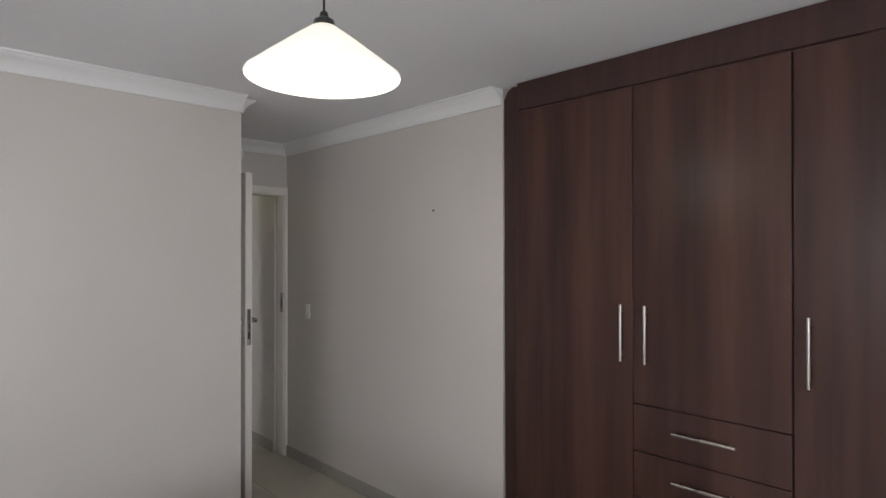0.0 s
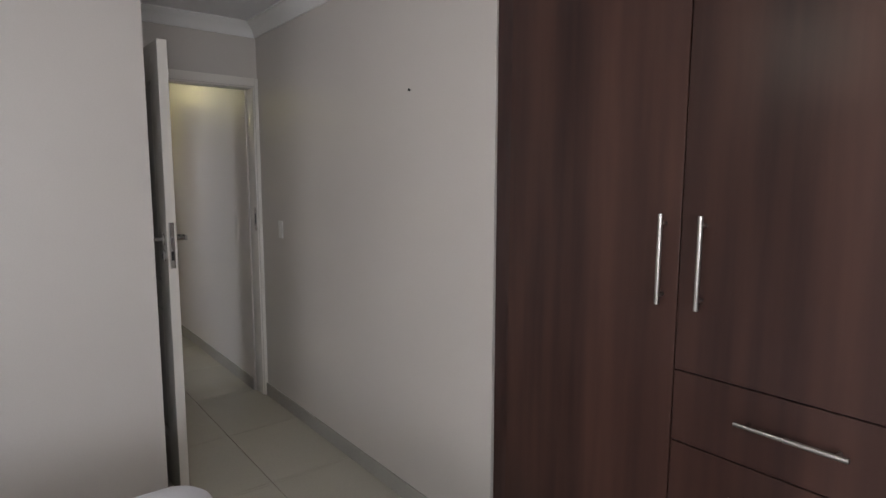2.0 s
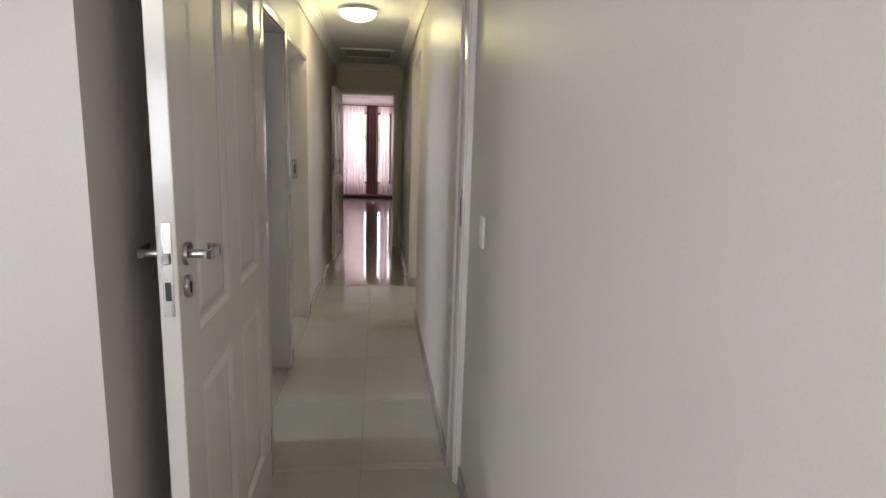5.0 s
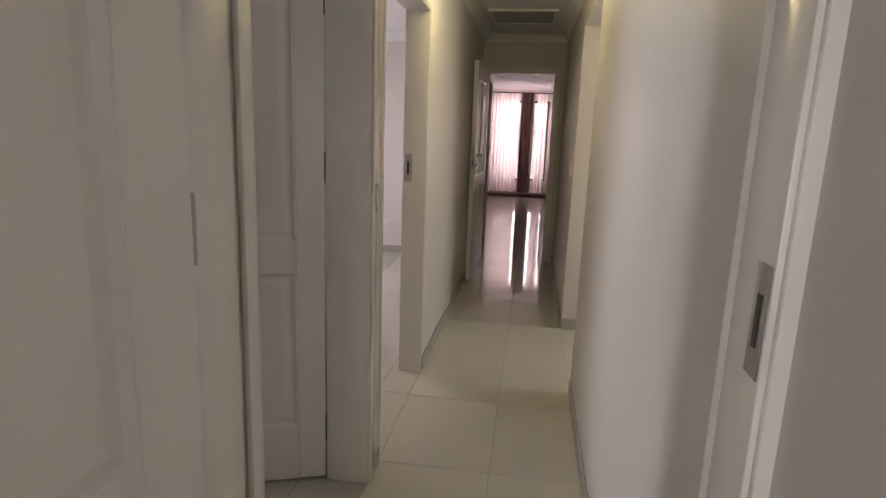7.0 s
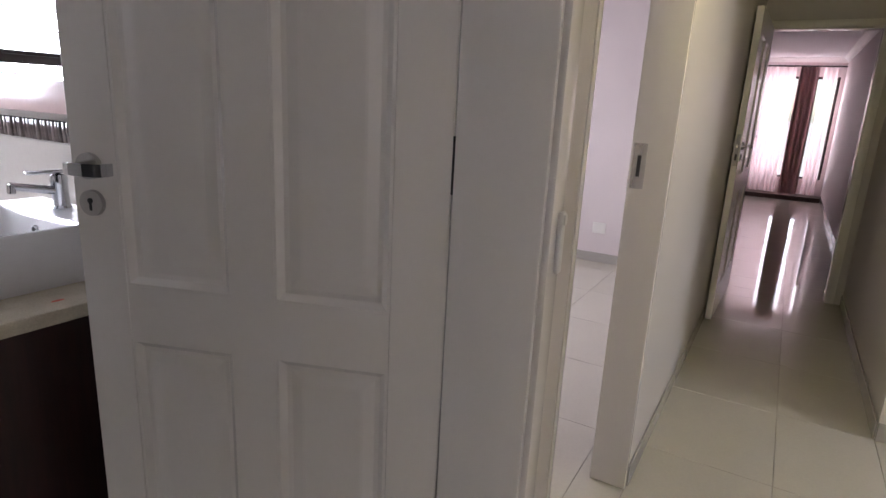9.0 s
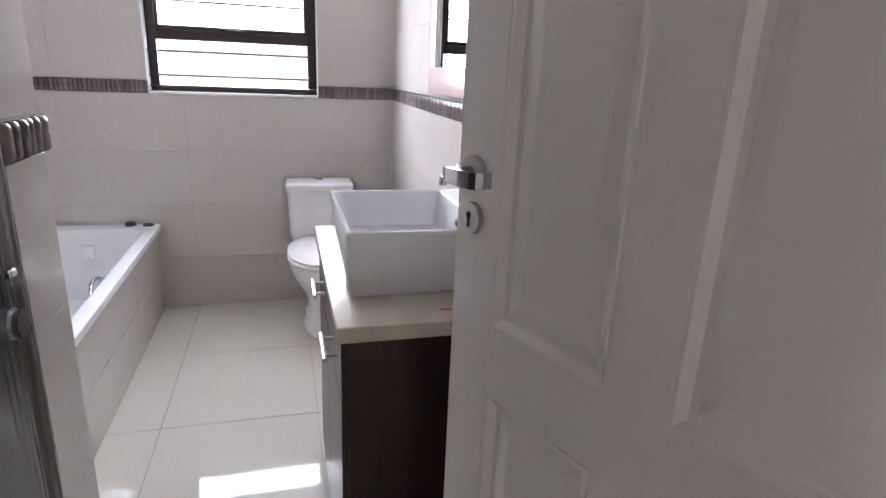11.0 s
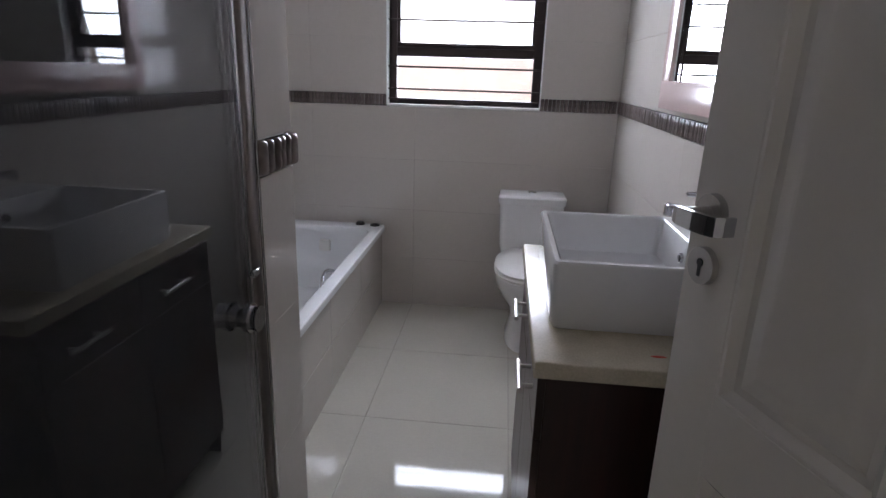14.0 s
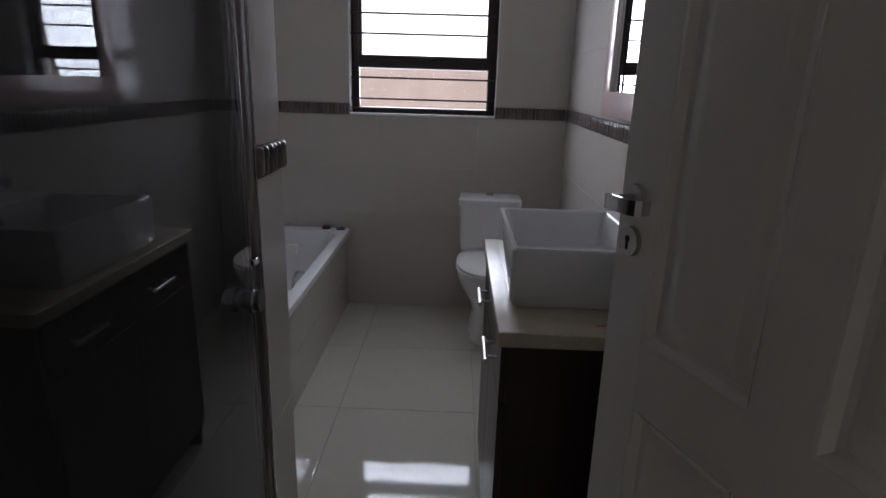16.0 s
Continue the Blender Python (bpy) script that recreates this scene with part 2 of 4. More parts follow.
def as_mesh(name, bm, mat, smooth=False):
    bmesh.ops.recalc_face_normals(bm, faces=bm.faces[:])
    me = bpy.data.meshes.new(name)
    bm.to_mesh(me)
    bm.free()
    me.materials.append(mat)
    if smooth:
        me.shade_smooth()
        me.set_sharp_from_angle(angle=radians(38))
    return me


def part(name, bm, mat, parent=None, label="", smooth=True):
    ob = new(name, as_mesh(name, bm, mat, smooth))
    if parent is not None:
        ob.parent = parent
    if label:
        ob["label"] = label
    return ob


def thing(name, label, category, at=(0, 0, 0), rz=0.0, group=""):
    ob = new(name)
    ob.empty_display_size = 0.1
    ob.matrix_world = pose(*at, 0, 0, rz)
    return tagged(ob, label, category, group)


def structure(name, bm, mat, label, category, smooth=False):
    return tagged(part(name, bm, mat, smooth=smooth), label, category, kind="structure")


H = 2.412       # ceiling height


def wall(name, axis, a0, a1, b0, b1, mat, label, holes=()):
    """A wall along axis from a0 to a1, b0 to b1 thick, with holes (from, to, bottom, top)."""
    bms, at = [], a0

    def add(p, q, z0, z1):
        if q - p > 1e-4 and z1 - z0 > 1e-4:
            bms.append(bm_box(p, q, b0, b1, z0, z1) if axis == "x" else bm_box(b0, b1, p, q, z0, z1))
    for h0, h1, z0, z1 in sorted(holes):
        add(at, h0, 0, H)
        add(h0, h1, 0, z0)
        add(h0, h1, z1, H)
        at = h1
    add(at, a1, 0, H)
    return structure(name, join(*bms), mat, label, "wall")


# ---------------------------------------------------------------- structure
DOOR_H = 2.05
# bedroom
wall("wall_bedroom_north", "x", -3.05, -0.722, 2.684, 2.80, PAINT, "greige painted bedroom wall beside the fitted wardrobe")
wall("wall_alcove_side", "y", 2.80, 3.32, -0.84, -0.722, PAINT, "greige painted side of the wardrobe alcove")
wall("wall_alcove_back", "x", -0.84, 3.20, 3.32, 3.44, PAINT, "greige painted wall behind the wardrobe")
wall("wall_bedroom_west", "y", -2.20, 1.80, -1.92, -1.80, PAINT, "greige painted bedroom wall that ends at the door passage")
wall("wall_passage", "x", -2.93, -1.92, 1.68, 1.80, PAINT, "greige painted wall behind the open door")
wall("wall_bedroom_door", "y", 1.68, 2.684, -3.05, -2.93, PAINT, "greige painted wall round the bedroom doorway", [(1.86, 2.683, 0, DOOR_H)])
wall("wall_bedroom_south", "x", -1.92, 3.20, -2.32, -2.20, PAINT, "greige painted bedroom wall with a window", [(0.0, 2.0, 0.85, 2.1)])
wall("wall_bedroom_east", "y", -2.20, 3.32, 3.10, 3.22, PAINT, "greige painted bedroom wall with a side window", [(-0.7, 1.1, 0.85, 2.1)])
# corridor
wall("wall_corridor_south", "x", -8.60, -3.05, 1.65, 1.777, PAINT, "greige painted corridor wall with two doorways", [(-4.25, -3.30, 0, DOOR_H), (-5.385, -4.40, 0, DOOR_H)])
wall("wall_corridor_north", "x", -8.60, -3.05, 2.645, 2.775, PAINT, "greige painted corridor wall with a wide opening", [(-6.37, -5.275, 0, 2.13)])
wall("wall_corridor_end", "y", 1.10, 3.30, -8.72, -8.60, PAINT, "greige painted wall round the far doorway", [(1.80, 2.56, 0, DOOR_H)])
# lounge beyond
wall("wall_lounge_south", "x", -15.5, -8.72, 1.10, 1.22, LILAC, "pale pink lounge wall")
wall("wall_lounge_north", "x", -15.5, -8.72, 2.72, 2.84, LILAC, "pale pink lounge wall beside the curtains")
wall("wall_lounge_west", "y", 1.10, 2.84, -15.62, -15.5, LILAC, "pale lounge wall with a curtained window", [(1.45, 2.66, 0.35, 2.1)])
# spare room
wall("wall_spare_west", "y", -1.4, 1.65, -8.72, -8.60, LILAC, "lilac white wall of the spare room")
wall("wall_spare_south", "x", -8.60, -4.45, -1.4, -1.28, LILAC, "lilac white wall with a window", [(-8.0, -6.4, 0.85, 2.1)])
# side room, its window unseen and assumed
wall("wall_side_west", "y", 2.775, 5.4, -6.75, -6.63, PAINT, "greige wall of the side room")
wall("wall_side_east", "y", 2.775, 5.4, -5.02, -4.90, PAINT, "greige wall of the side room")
wall("wall_side_north", "x", -6.75, -4.90, 5.4, 5.52, PAINT, "greige wall with an assumed window", [(-6.5, -5.1, 0.9, 2.1)])
# bathroom core walls
BX0, BX1, BY0, BY1 = -4.32, -2.25, -1.617, 1.65
WIN = (-3.896, -3.036, 1.205, 2.10)
wall("wall_bathroom_south", "x", -4.45, -2.13, BY0 - 0.20, BY0 - 0.012, WGROUT, "cream tiled bathroom wall with a window", [WIN])
wall("wall_bathroom_west", "y", BY0 - 0.012, BY1, -4.45, BX0 - 0.012, WGROUT, "cream tiled bathroom wall behind the vanity")
wall("wall_bathroom_east", "y", BY0 - 0.012, BY1, BX1 + 0.012, -2.13, WGROUT, "cream tiled bathroom wall along the bath")
wall("wall_shower_divider", "x", -3.258, -2.24, 0.552, 0.708, WGROUT, "cream tiled divider between shower and bath")

structure("ceiling", bm_box(-15.7, 3.3, -2.4, 5.6, H, H + 0.12), CEIL, "flat white painted ceiling", "ceiling")
structure("floor", bm_box(-15.7, 3.3, -2.4, 5.6, -0.15, -0.006), GROUT, "cream polished porcelain tiled floor with thin joints", "floor")
structure("ground", bm_box(-400, 400, -400, 400, -0.5, -0.16), PAVE, "plain paved ground outside the house", "ground")
structure("backdrop", bm_box(-9.0, 2.0, -5.2, -5.0, -0.16, 1.60), OUTWALL, "peach plastered boundary wall outside the bathroom window", "wall")


def bm_cornice(p0, p1, side):
    """A coved cornice from p0 to p1 under the ceiling; side points into the room."""
    d = (Vector((*p1, 0)) - Vector((*p0, 0)))
    s = Vector((*side, 0))
    prof = [(0.0, 0.0), (0.0, -0.080), (0.012, -0.080), (0.016, -0.066), (0.030, -0.044), (0.050, -0.026), (0.066, -0.018), (0.070, -0.010), (0.082, -0.010), (0.082, 0.0)]
    rings = []
    for p in (p0, p1):
        rings.append([tuple(Vector((*p, H - 0.001)) + s * (u + 0.001) + Vector((0, 0, v))) for u, v in prof])
    return bm_loft(rings)


for p0, p1, side in (((-2.93, 2.684), (-0.722, 2.684), (0, -1)), ((-2.93, 1.80), (-2.93, 2.684), (1, 0)), ((-1.80, -2.2), (-1.80, 1.80), (1, 0)),
                     ((-2.93, 1.80), (-1.80, 1.80), (0, 1)), ((-8.6, 2.645), (-3.05, 2.645), (0, -1)), ((-8.6, 1.777), (-3.05, 1.777), (0, 1)),
                     ((-8.6, 1.777), (-8.6, 2.645), (1, 0)), ((-3.05, 1.777), (-3.05, 2.645), (-1, 0)), ((-15.5, 1.22), (-15.5, 2.72), (1, 0)),
                     ((-8.72, 2.72), (-15.5, 2.72), (0, -1)), ((-8.6, -1.28), (-8.6, 1.65), (1, 0))):
    structure("trim", bm_cornice(p0, p1, side), CORNICE, "white coved ceiling cornice", "cornice", smooth=True)


def skirting(axis, a0, a1, b, side, mat=SKIRT, h=0.085):
    t = 0.010 * side
    lo, hi = sorted((b + 0.001 * side, b + t))
    bm = bm_box(a0, a1, lo, hi, 0.0, h, 0.002, 1) if axis == "x" else bm_box(lo, hi, a0, a1, 0.0, h, 0.002, 1)
    structure("baseboard", bm, mat, "grey cream porcelain tile skirting", "skirting")


skirting("x", -2.92, -0.722, 2.684, -1)
skirting("y", -2.2, 1.80, -1.80, 1)
skirting("x", -2.92, -1.80, 1.80, 1)
skirting("x", -5.275, -3.06, 2.645, -1)
skirting("x", -8.59, -6.37, 2.645, -1)
skirting("x", -8.59, -5.385, 1.777, 1)
skirting("x", -4.39, -4.325, 1.777, 1)
skirting("x", -3.24, -3.06, 1.777, 1)
skirting("y", 2.645, 2.775, -6.37, 1)
skirting("y", -1.28, 1.65, -8.60, 1)
skirting("x", -15.5, -8.73, 2.72, -1)
skirting("x", -6.6, -5.1, 5.4, -1)
skirting("y", 2.775, 5.4, -6.63, 1)


# ---------------------------------------------------------------- doors
def door_frame(name, axis, o0, o1, w0, w1, faces, label):
    """A painted frame that lines a doorway from o0 to o1 in a wall w0 to w1 thick, with architraves on the given faces."""
    ob = tagged(new(name), label, "door frame", kind="structure")
    T, A = 0.028, 0.062

    def add(nm, p, q, b0, b1, z0, z1):
        part(nm, bm_box(p, q, b0, b1, z0, z1, 0.004) if axis == "x" else bm_box(b0, b1, p, q, z0, z1, 0.004), GLOSS, ob)
    e = 0.003
    add("jamb", o0 + e, o0 + T, w0 - e, w1 + e, 0, DOOR_H - e)
    add("jamb", o1 - T, o1 - e, w0 - e, w1 + e, 0, DOOR_H - e)
    add("head", o0 + T, o1 - T, w0 - e, w1 + e, DOOR_H - T, DOOR_H - e)
    for f in faces:
        b0, b1 = (w0 - 0.016, w0 - 0.001) if f < 0 else (w1 + 0.001, w1 + 0.016)
        add("architrave", o0 - A + T, o0 + T - 0.008, b0, b1, 0, DOOR_H + A - T)
        add("architrave", o1 - T + 0.008, min(o1 + A - T, o1 + 0.036), b0, b1, 0, DOOR_H + A - T)
        add("architrave", o0 + T - 0.008, o1 - T + 0.008, b0, b1, DOOR_H - T + 0.008, DOOR_H + A - T)
    return ob


f1 = door_frame("door_frame_1", "y", 1.86, 2.683, -3.05, -2.93, (1, -1), "cream painted frame of the bedroom doorway")
f2 = door_frame("door_frame_2", "x", -4.25, -3.30, 1.615, 1.777, (1,), "cream painted frame of the bathroom doorway")
f3 = door_frame("door_frame_3", "x", -5.385, -4.40, 1.65, 1.777, (), "cream painted frame of the spare room doorway")
f4 = door_frame("door_frame_4", "y", 1.80, 2.56, -8.72, -8.60, (1,), "cream painted frame of the far doorway")


def strike_plate(parent, axis, at, z, side):
    """A steel keep let into a jamb."""
    x, y = at
    if axis == "y":
        pl, hole = bm_box(x - 0.022, x + 0.022, y, y + side * 0.003, z - 0.075, z + 0.075, 0.001, 1), bm_box(x - 0.006, x + 0.006, y + side * 0.002, y + side * 0.0045, z - 0.035, z + 0.035)
    else:
        pl, hole = bm_box(x, x + side * 0.003, y - 0.022, y + 0.022, z - 0.075, z + 0.075, 0.001, 1), bm_box(x + side * 0.002, x + side * 0.0045, y - 0.006, y + 0.006, z - 0.035, z + 0.035)
    p = part("strike_plate", pl, STEEL, parent, "brushed steel strike plate")
    part("keep_hole", hole, BLACK, p)


strike_plate(f1, "y", (-2.952, 2.683 - 0.028), 1.19, -1)
strike_plate(f3, "x", (-5.385 + 0.028, 1.678), 1.20, 1)


def lever_set(parent, x, z, y, out, toward):
    """Rose, lever and key escutcheon on the face y of a leaf; out is the side it stands on, toward the hinge along x."""
    r = part("rose", bm_tube((x, y, z), (x, y + out * 0.010, z), 0.026, 0.025, 28), STEEL, parent, "brushed steel lever handle")
    part("neck", bm_tube((x, y + out * 0.010, z), (x, y + out * 0.052, z), 0.0095), STEEL, r)
    # a flat blade that runs towards the hinge and turns back to the leaf at its tip
    rings = []
    for u, v, h in ((-0.012, 0.046, 0.008), (-0.010, 0.055, 0.0105), (0.004, 0.060, 0.0115), (0.034, 0.061, 0.0120), (0.058, 0.059, 0.0120), (0.068, 0.054, 0.0120), (0.072, 0.044, 0.0118), (0.072, 0.028, 0.0115)):
        inner = (u, v - 0.0055) if u < 0.065 else (u - 0.0055, v - (0.0055 if v > 0.05 else 0))
        rings.append([(x + toward * p, y + out * q, z + w) for p, q, w in ((u, v, h), (u, v, -h), (*inner, -h), (*inner, h))])
    part("lever", bm_loft(rings), CHROME, r, smooth=False)
    k = part("escutcheon", bm_tube((x, y, z - 0.072), (x, y + out * 0.009, z - 0.072), 0.026, 0.025, 28), STEEL, parent, "round steel key escutcheon")
    part("keyhole", join(bm_tube((x, y + out * 0.008, z - 0.067), (x, y + out * 0.0105, z - 0.067), 0.0055, None, 12), bm_box(x - 0.0025, x + 0.0025, y + out * 0.008, y + out * 0.0105, z - 0.086, z - 0.067)), BLACK, k)


def panelled_door(name, hinge, angle, width, label, lock_z=1.19, handles=(1, -1), toward=-1, backset=0.055, extra=0.0):
    """A four-panel leaf. Its own x runs from the hinge to the lock edge, y across its thickness."""
    t, z0, z1 = 0.040, 0.012, 2.03
    ob = tagged(new(name), label, "door", kind="structure")
    ob.matrix_world = pose(*hinge, 0, 0, 0, angle)
    w = width
    s, mid = 0.108 * w / 0.81, 0.095 * w / 0.81
    xs = (0.0, s + extra, (w + extra) / 2 - mid / 2, (w + extra) / 2 + mid / 2, w - s, w)
    rails = ((z0, 0.235), (0.87, 0.985), (1.885, z1))
    for a, b in ((0, xs[1]), (xs[4], w)):
        part("stile", bm_box(a, b, -t / 2, t / 2, z0, z1, 0.002, 1), GLOSS, ob)
    for a, b in rails:
        part("rail", bm_box(xs[1], xs[4], -t / 2, t / 2, a, b), GLOSS, ob)
    for a, b in ((0.235, 0.87), (0.985, 1.885)):
        part("muntin", bm_box(xs[2], xs[3], -t / 2, t / 2, a, b), GLOSS, ob)
        for p, q in ((xs[1], xs[2]), (xs[3], xs[4])):
            # raised panel: moulding slope, sunk field, raised middle
            bms = []
            for sd in (-1, 1):
                rings = []
                for ins, dep in ((0, t / 2 - 0.001), (0.006, t / 2 - 0.0005), (0.010, t / 2 - 0.004), (0.018, t / 2 - 0.011), (0.028, t / 2 - 0.0125), (0.050, t / 2 - 0.008), (0.056, t / 2 - 0.0075)):
                    rings.append([(u, sd * dep, v) for u, v in ((p + ins, a + ins), (q - ins, a + ins), (q - ins, b - ins), (p + ins, b - ins))])
                bms.append(bm_loft(rings, cap_first=False))
            part("panel", join(*bms), GLOSS, ob, smooth=False)
    lx = w - backset
    for sd in handles:
        lever_set(ob, lx, lock_z, sd * t / 2, sd, toward)
    fp = part("lock_plate", bm_box(w - 0.0005, w + 0.002, -0.011, 0.011, lock_z - 0.125, lock_z + 0.075, 0.0008, 1), STEEL, ob, "brushed steel lock plate on the door edge")
    part("latch", bm_box(w, w + 0.009, -0.007, 0.007, lock_z - 0.012, lock_z + 0.012, 0.002, 1), CHROME, fp)
    part("bolt_slot", bm_box(w + 0.001, w + 0.003, -0.006, 0.006, lock_z - 0.090, lock_z - 0.050), BLACK, fp)
    for hz in (0.23, 1.27, 1.84):
        part("hinge", bm_tube((-0.004, t / 2 - 0.004, hz - 0.05), (-0.004, t / 2 - 0.004, hz + 0.05), 0.006, None, 12), BLACK if name == "door_2" else STEEL, ob, "dark metal hinge")
    return ob


def angle_of(a, b):
    return math.degrees(math.atan2(b[1] - a[1], b[0] - a[0]))


panelled_door("door_1", (-2.905, 1.885), angle_of((-2.905, 1.885), (-1.9, 1.893)), 1.0, "cream painted four panel bedroom door, wide open")
panelled_door("door_2", (-4.2465, 1.600), angle_of((-4.234, 1.612), (-3.976, 0.911)), 0.750, "cream painted four panel bathroom door, standing open", toward=-1, lock_z=1.222, backset=0.042, extra=0.004)
panelled_door("door_3", (-8.58, 1.835), angle_of((-8.58, 1.835), (-7.55, 1.812)), 1.03, "cream painted four panel door, open along the corridor")
panelled_door("door_4", (-10.60, 1.27), angle_of((-10.60, 1.27), (-9.95, 1.77)), 0.82, "cream painted lounge door, half open", handles=(1, -1))
structure("sky_backdrop", bm_box(-16.0, 9.0, -9.2, -9.1, -0.16, 9.0), material("hazy_bright_sky", (0.8, 0.8, 0.8), 1.0, vary=0.01, bump=0.0, emit=(0.97, 0.98, 1.0), power=2.6), "plain hazy bright sky", "sky")


# ---------------------------------------------------------------- windows
def window(name, axis, a0, a1, b, z0, z1, label, transom=None, bars=()):
    """A brown aluminium window in an opening along axis, its frame centred on b."""
    ob = tagged(new(name), label, "window", kind="structure")

    def add(nm, p, q, d0, d1, u, v, mat=BROWNALU, parent=ob, bev=0.004):
        return part(nm, bm_box(p, q, b + d0, b + d1, u, v, bev) if axis == "x" else bm_box(b + d0, b + d1, p, q, u, v, bev), mat, parent)
    F = 0.042
    add("frame", a0 + 0.002, a0 + F, -0.03, 0.03, z0 + 0.002, z1 - 0.002)
    add("frame", a1 - F, a1 - 0.002, -0.03, 0.03, z0 + 0.002, z1 - 0.002)
    add("frame", a0 + F, a1 - F, -0.03, 0.03, z0 + 0.002, z0 + 0.034)
    add("frame", a0 + F, a1 - F, -0.03, 0.03, z1 - F, z1 - 0.002)
    if transom:
        add("transom", a0 + F, a1 - F, -0.032, 0.034, transom - 0.022, transom + 0.028)
        s = add("sash", a0 + F, a1 - F, -0.02, 0.036, transom + 0.028, transom + 0.052)
        m = (a0 + a1) / 2
        add("catch", m - 0.055, m + 0.045, 0.037, 0.052, transom + 0.030, transom + 0.042, BLACK, s, 0.003)
        for p, q in ((a0 + F, a0 + F + 0.024), (a1 - F - 0.024, a1 - F)):
            add("sash", p, q, -0.02, 0.036, transom + 0.052, z1 - F)
    pane = add("pane", a0 + F, a1 - F, -0.004, 0.000, z0 + 0.034, z1 - F, PANE, ob, 0.0)
    pane.visible_shadow = False
    for z in bars:
        part("burglar_bar", bm_tube((a0 + 0.004, b + 0.062, z), (a1 - 0.004, b + 0.062, z), 0.0055, None, 8) if axis == "x" else bm_tube((b + 0.062, a0 + 0.004, z), (b + 0.062, a1 - 0.004, z), 0.0055, None, 8), BROWNALU, ob, "thin dark burglar bar")
    if bars:
        for p in (a0 + 0.046, a1 - 0.046):
            add("bar_strap", p - 0.006, p + 0.006, 0.056, 0.062, z0 + 0.004, z1 - 0.004, BROWNALU, ob, 0.0)
    return ob


WINDOW_Y = BY0 - 0.095
window("window_1", "x", WIN[0], WIN[1], WINDOW_Y, WIN[2], WIN[3], "brown aluminium bathroom window with burglar bars", 1.487,
       [1.235, 1.29, 1.41, 1.655, 1.765, 1.875, 1.985])
window("window_2", "x", 0.0, 2.0, -2.26, 0.85, 2.1, "brown aluminium bedroom window")
window("window_3", "y", -0.7, 1.1, 3.16, 0.85, 2.1, "brown aluminium bedroom side window")
window("window_4", "x", -8.0, -6.4, -1.34, 0.85, 2.1, "brown aluminium spare room window")
# Unseen window, put in to carry the lamp of the side room.
window("window_5", "x", -6.5, -5.1, 5.46, 0.9, 2.1, "assumed, unseen brown aluminium window of the side room")
window("window_6", "y", 1.45, 2.66, -15.57, 0.35, 2.1, "brown aluminium lounge window behind the curtains")
# white lining of the bathroom window opening
lin = tagged(new("window_reveal"), "white painted reveal of the bathroom window", "window sill", kind="structure")
part("sill", bm_box(WIN[0] + 0.002, WIN[1] - 0.002, WINDOW_Y + 0.03, BY0 + 0.004, WIN[2] - 0.012, WIN[2] + 0.002, 0.002, 1), CORNICE, lin)
part("reveal", bm_box(WIN[0] - 0.003, WIN[0] + 0.002, WINDOW_Y + 0.03, BY0 + 0.004, WIN[2], WIN[3]), CORNICE, lin)
part("reveal", bm_box(WIN[1] - 0.002, WIN[1] + 0.003, WINDOW_Y + 0.03, BY0 + 0.004, WIN[2], WIN[3]), CORNICE, lin)


# ---------------------------------------------------------------- bedroom things
WF = 2.645      # front plane of the wardrobe
DT = 2.265      # top of its doors


def bar_handle(parent, p0, p1, out=(0, -1, 0), stand=0.028):
    """A square-ended steel bar on two posts."""
    p0, p1, o = Vector(p0), Vector(p1), Vector(out)
    d = (p1 - p0).normalized()
    rod = part("handle", bm_tube(p0 - d * 0.012 + o * stand, p1 + d * 0.012 + o * stand, 0.0062, None, 14), STEEL, parent, "brushed steel bar handle")
    for p in (p0 + d * 0.012, p1 - d * 0.012):
        part("post", bm_tube(p + o * 0.0005, p + o * stand, 0.0048, None, 10), STEEL, rod)


def wardrobe_unit(x0, x1, handle_x, drawers, label):
    ob = thing("wardrobe_unit", label, "wardrobe", ((x0 + x1) / 2, 2.95, 0.0), group="fitted wardrobe")
    inv = Matrix.Translation((-(x0 + x1) / 2, -2.95, 0))

    def add(nm, bm, mat, parent=ob, lab=""):
        bm.transform(inv)
        return part(nm, bm, mat, parent, lab)
    add("carcass", bm_box(x0 + 0.001, x1 - 0.001, WF + 0.021, 3.30, 0.09, DT + 0.02), GAP)
    add("plinth", bm_box(x0 + 0.001, x1 - 0.001, WF + 0.05, WF + 0.068, 0.0, 0.09), WOODEDGE)
    bottom = 0.968 if drawers else 0.095
    g = 0.0018
    d = add("door", bm_box(x0 + g, x1 - g, WF, WF + 0.019, bottom + g, DT, 0.0012, 1), WOOD)
    hx = handle_x - (x0 + x1) / 2
    bar_handle(d, (hx, WF - 2.95, 1.148), (hx, WF - 2.95, 1.358))
    if drawers:
        zs = (0.968, 0.777, 0.590, 0.405, 0.095)
        for hi, lo in zip(zs, zs[1:]):
            r = add("drawer_front", bm_box(x0 + g, x1 - g, WF, WF + 0.019, lo + g, hi - g, 0.0012, 1), WOOD)
            hz = (hi + lo) / 2 + 0.012
            c = (x0 + x1) / 2
            bar_handle(r, (-0.105, WF - 2.95, hz), (0.105, WF - 2.95, hz))
    return ob


wardrobe_unit(-0.608, 0.006, -0.036, False, "dark walnut laminate wardrobe unit with a tall door")
wardrobe_unit(0.006, 0.586, 0.070, True, "dark walnut laminate wardrobe unit with four drawers below")
wardrobe_unit(0.589, 1.165, 0.640, False, "dark walnut laminate wardrobe unit with a tall door")
wardrobe_unit(1.165, 1.780, 1.725, False, "dark walnut laminate wardrobe unit with a tall door")
wardrobe_unit(1.780, 2.400, 1.835, False, "dark walnut laminate wardrobe unit with a tall door")
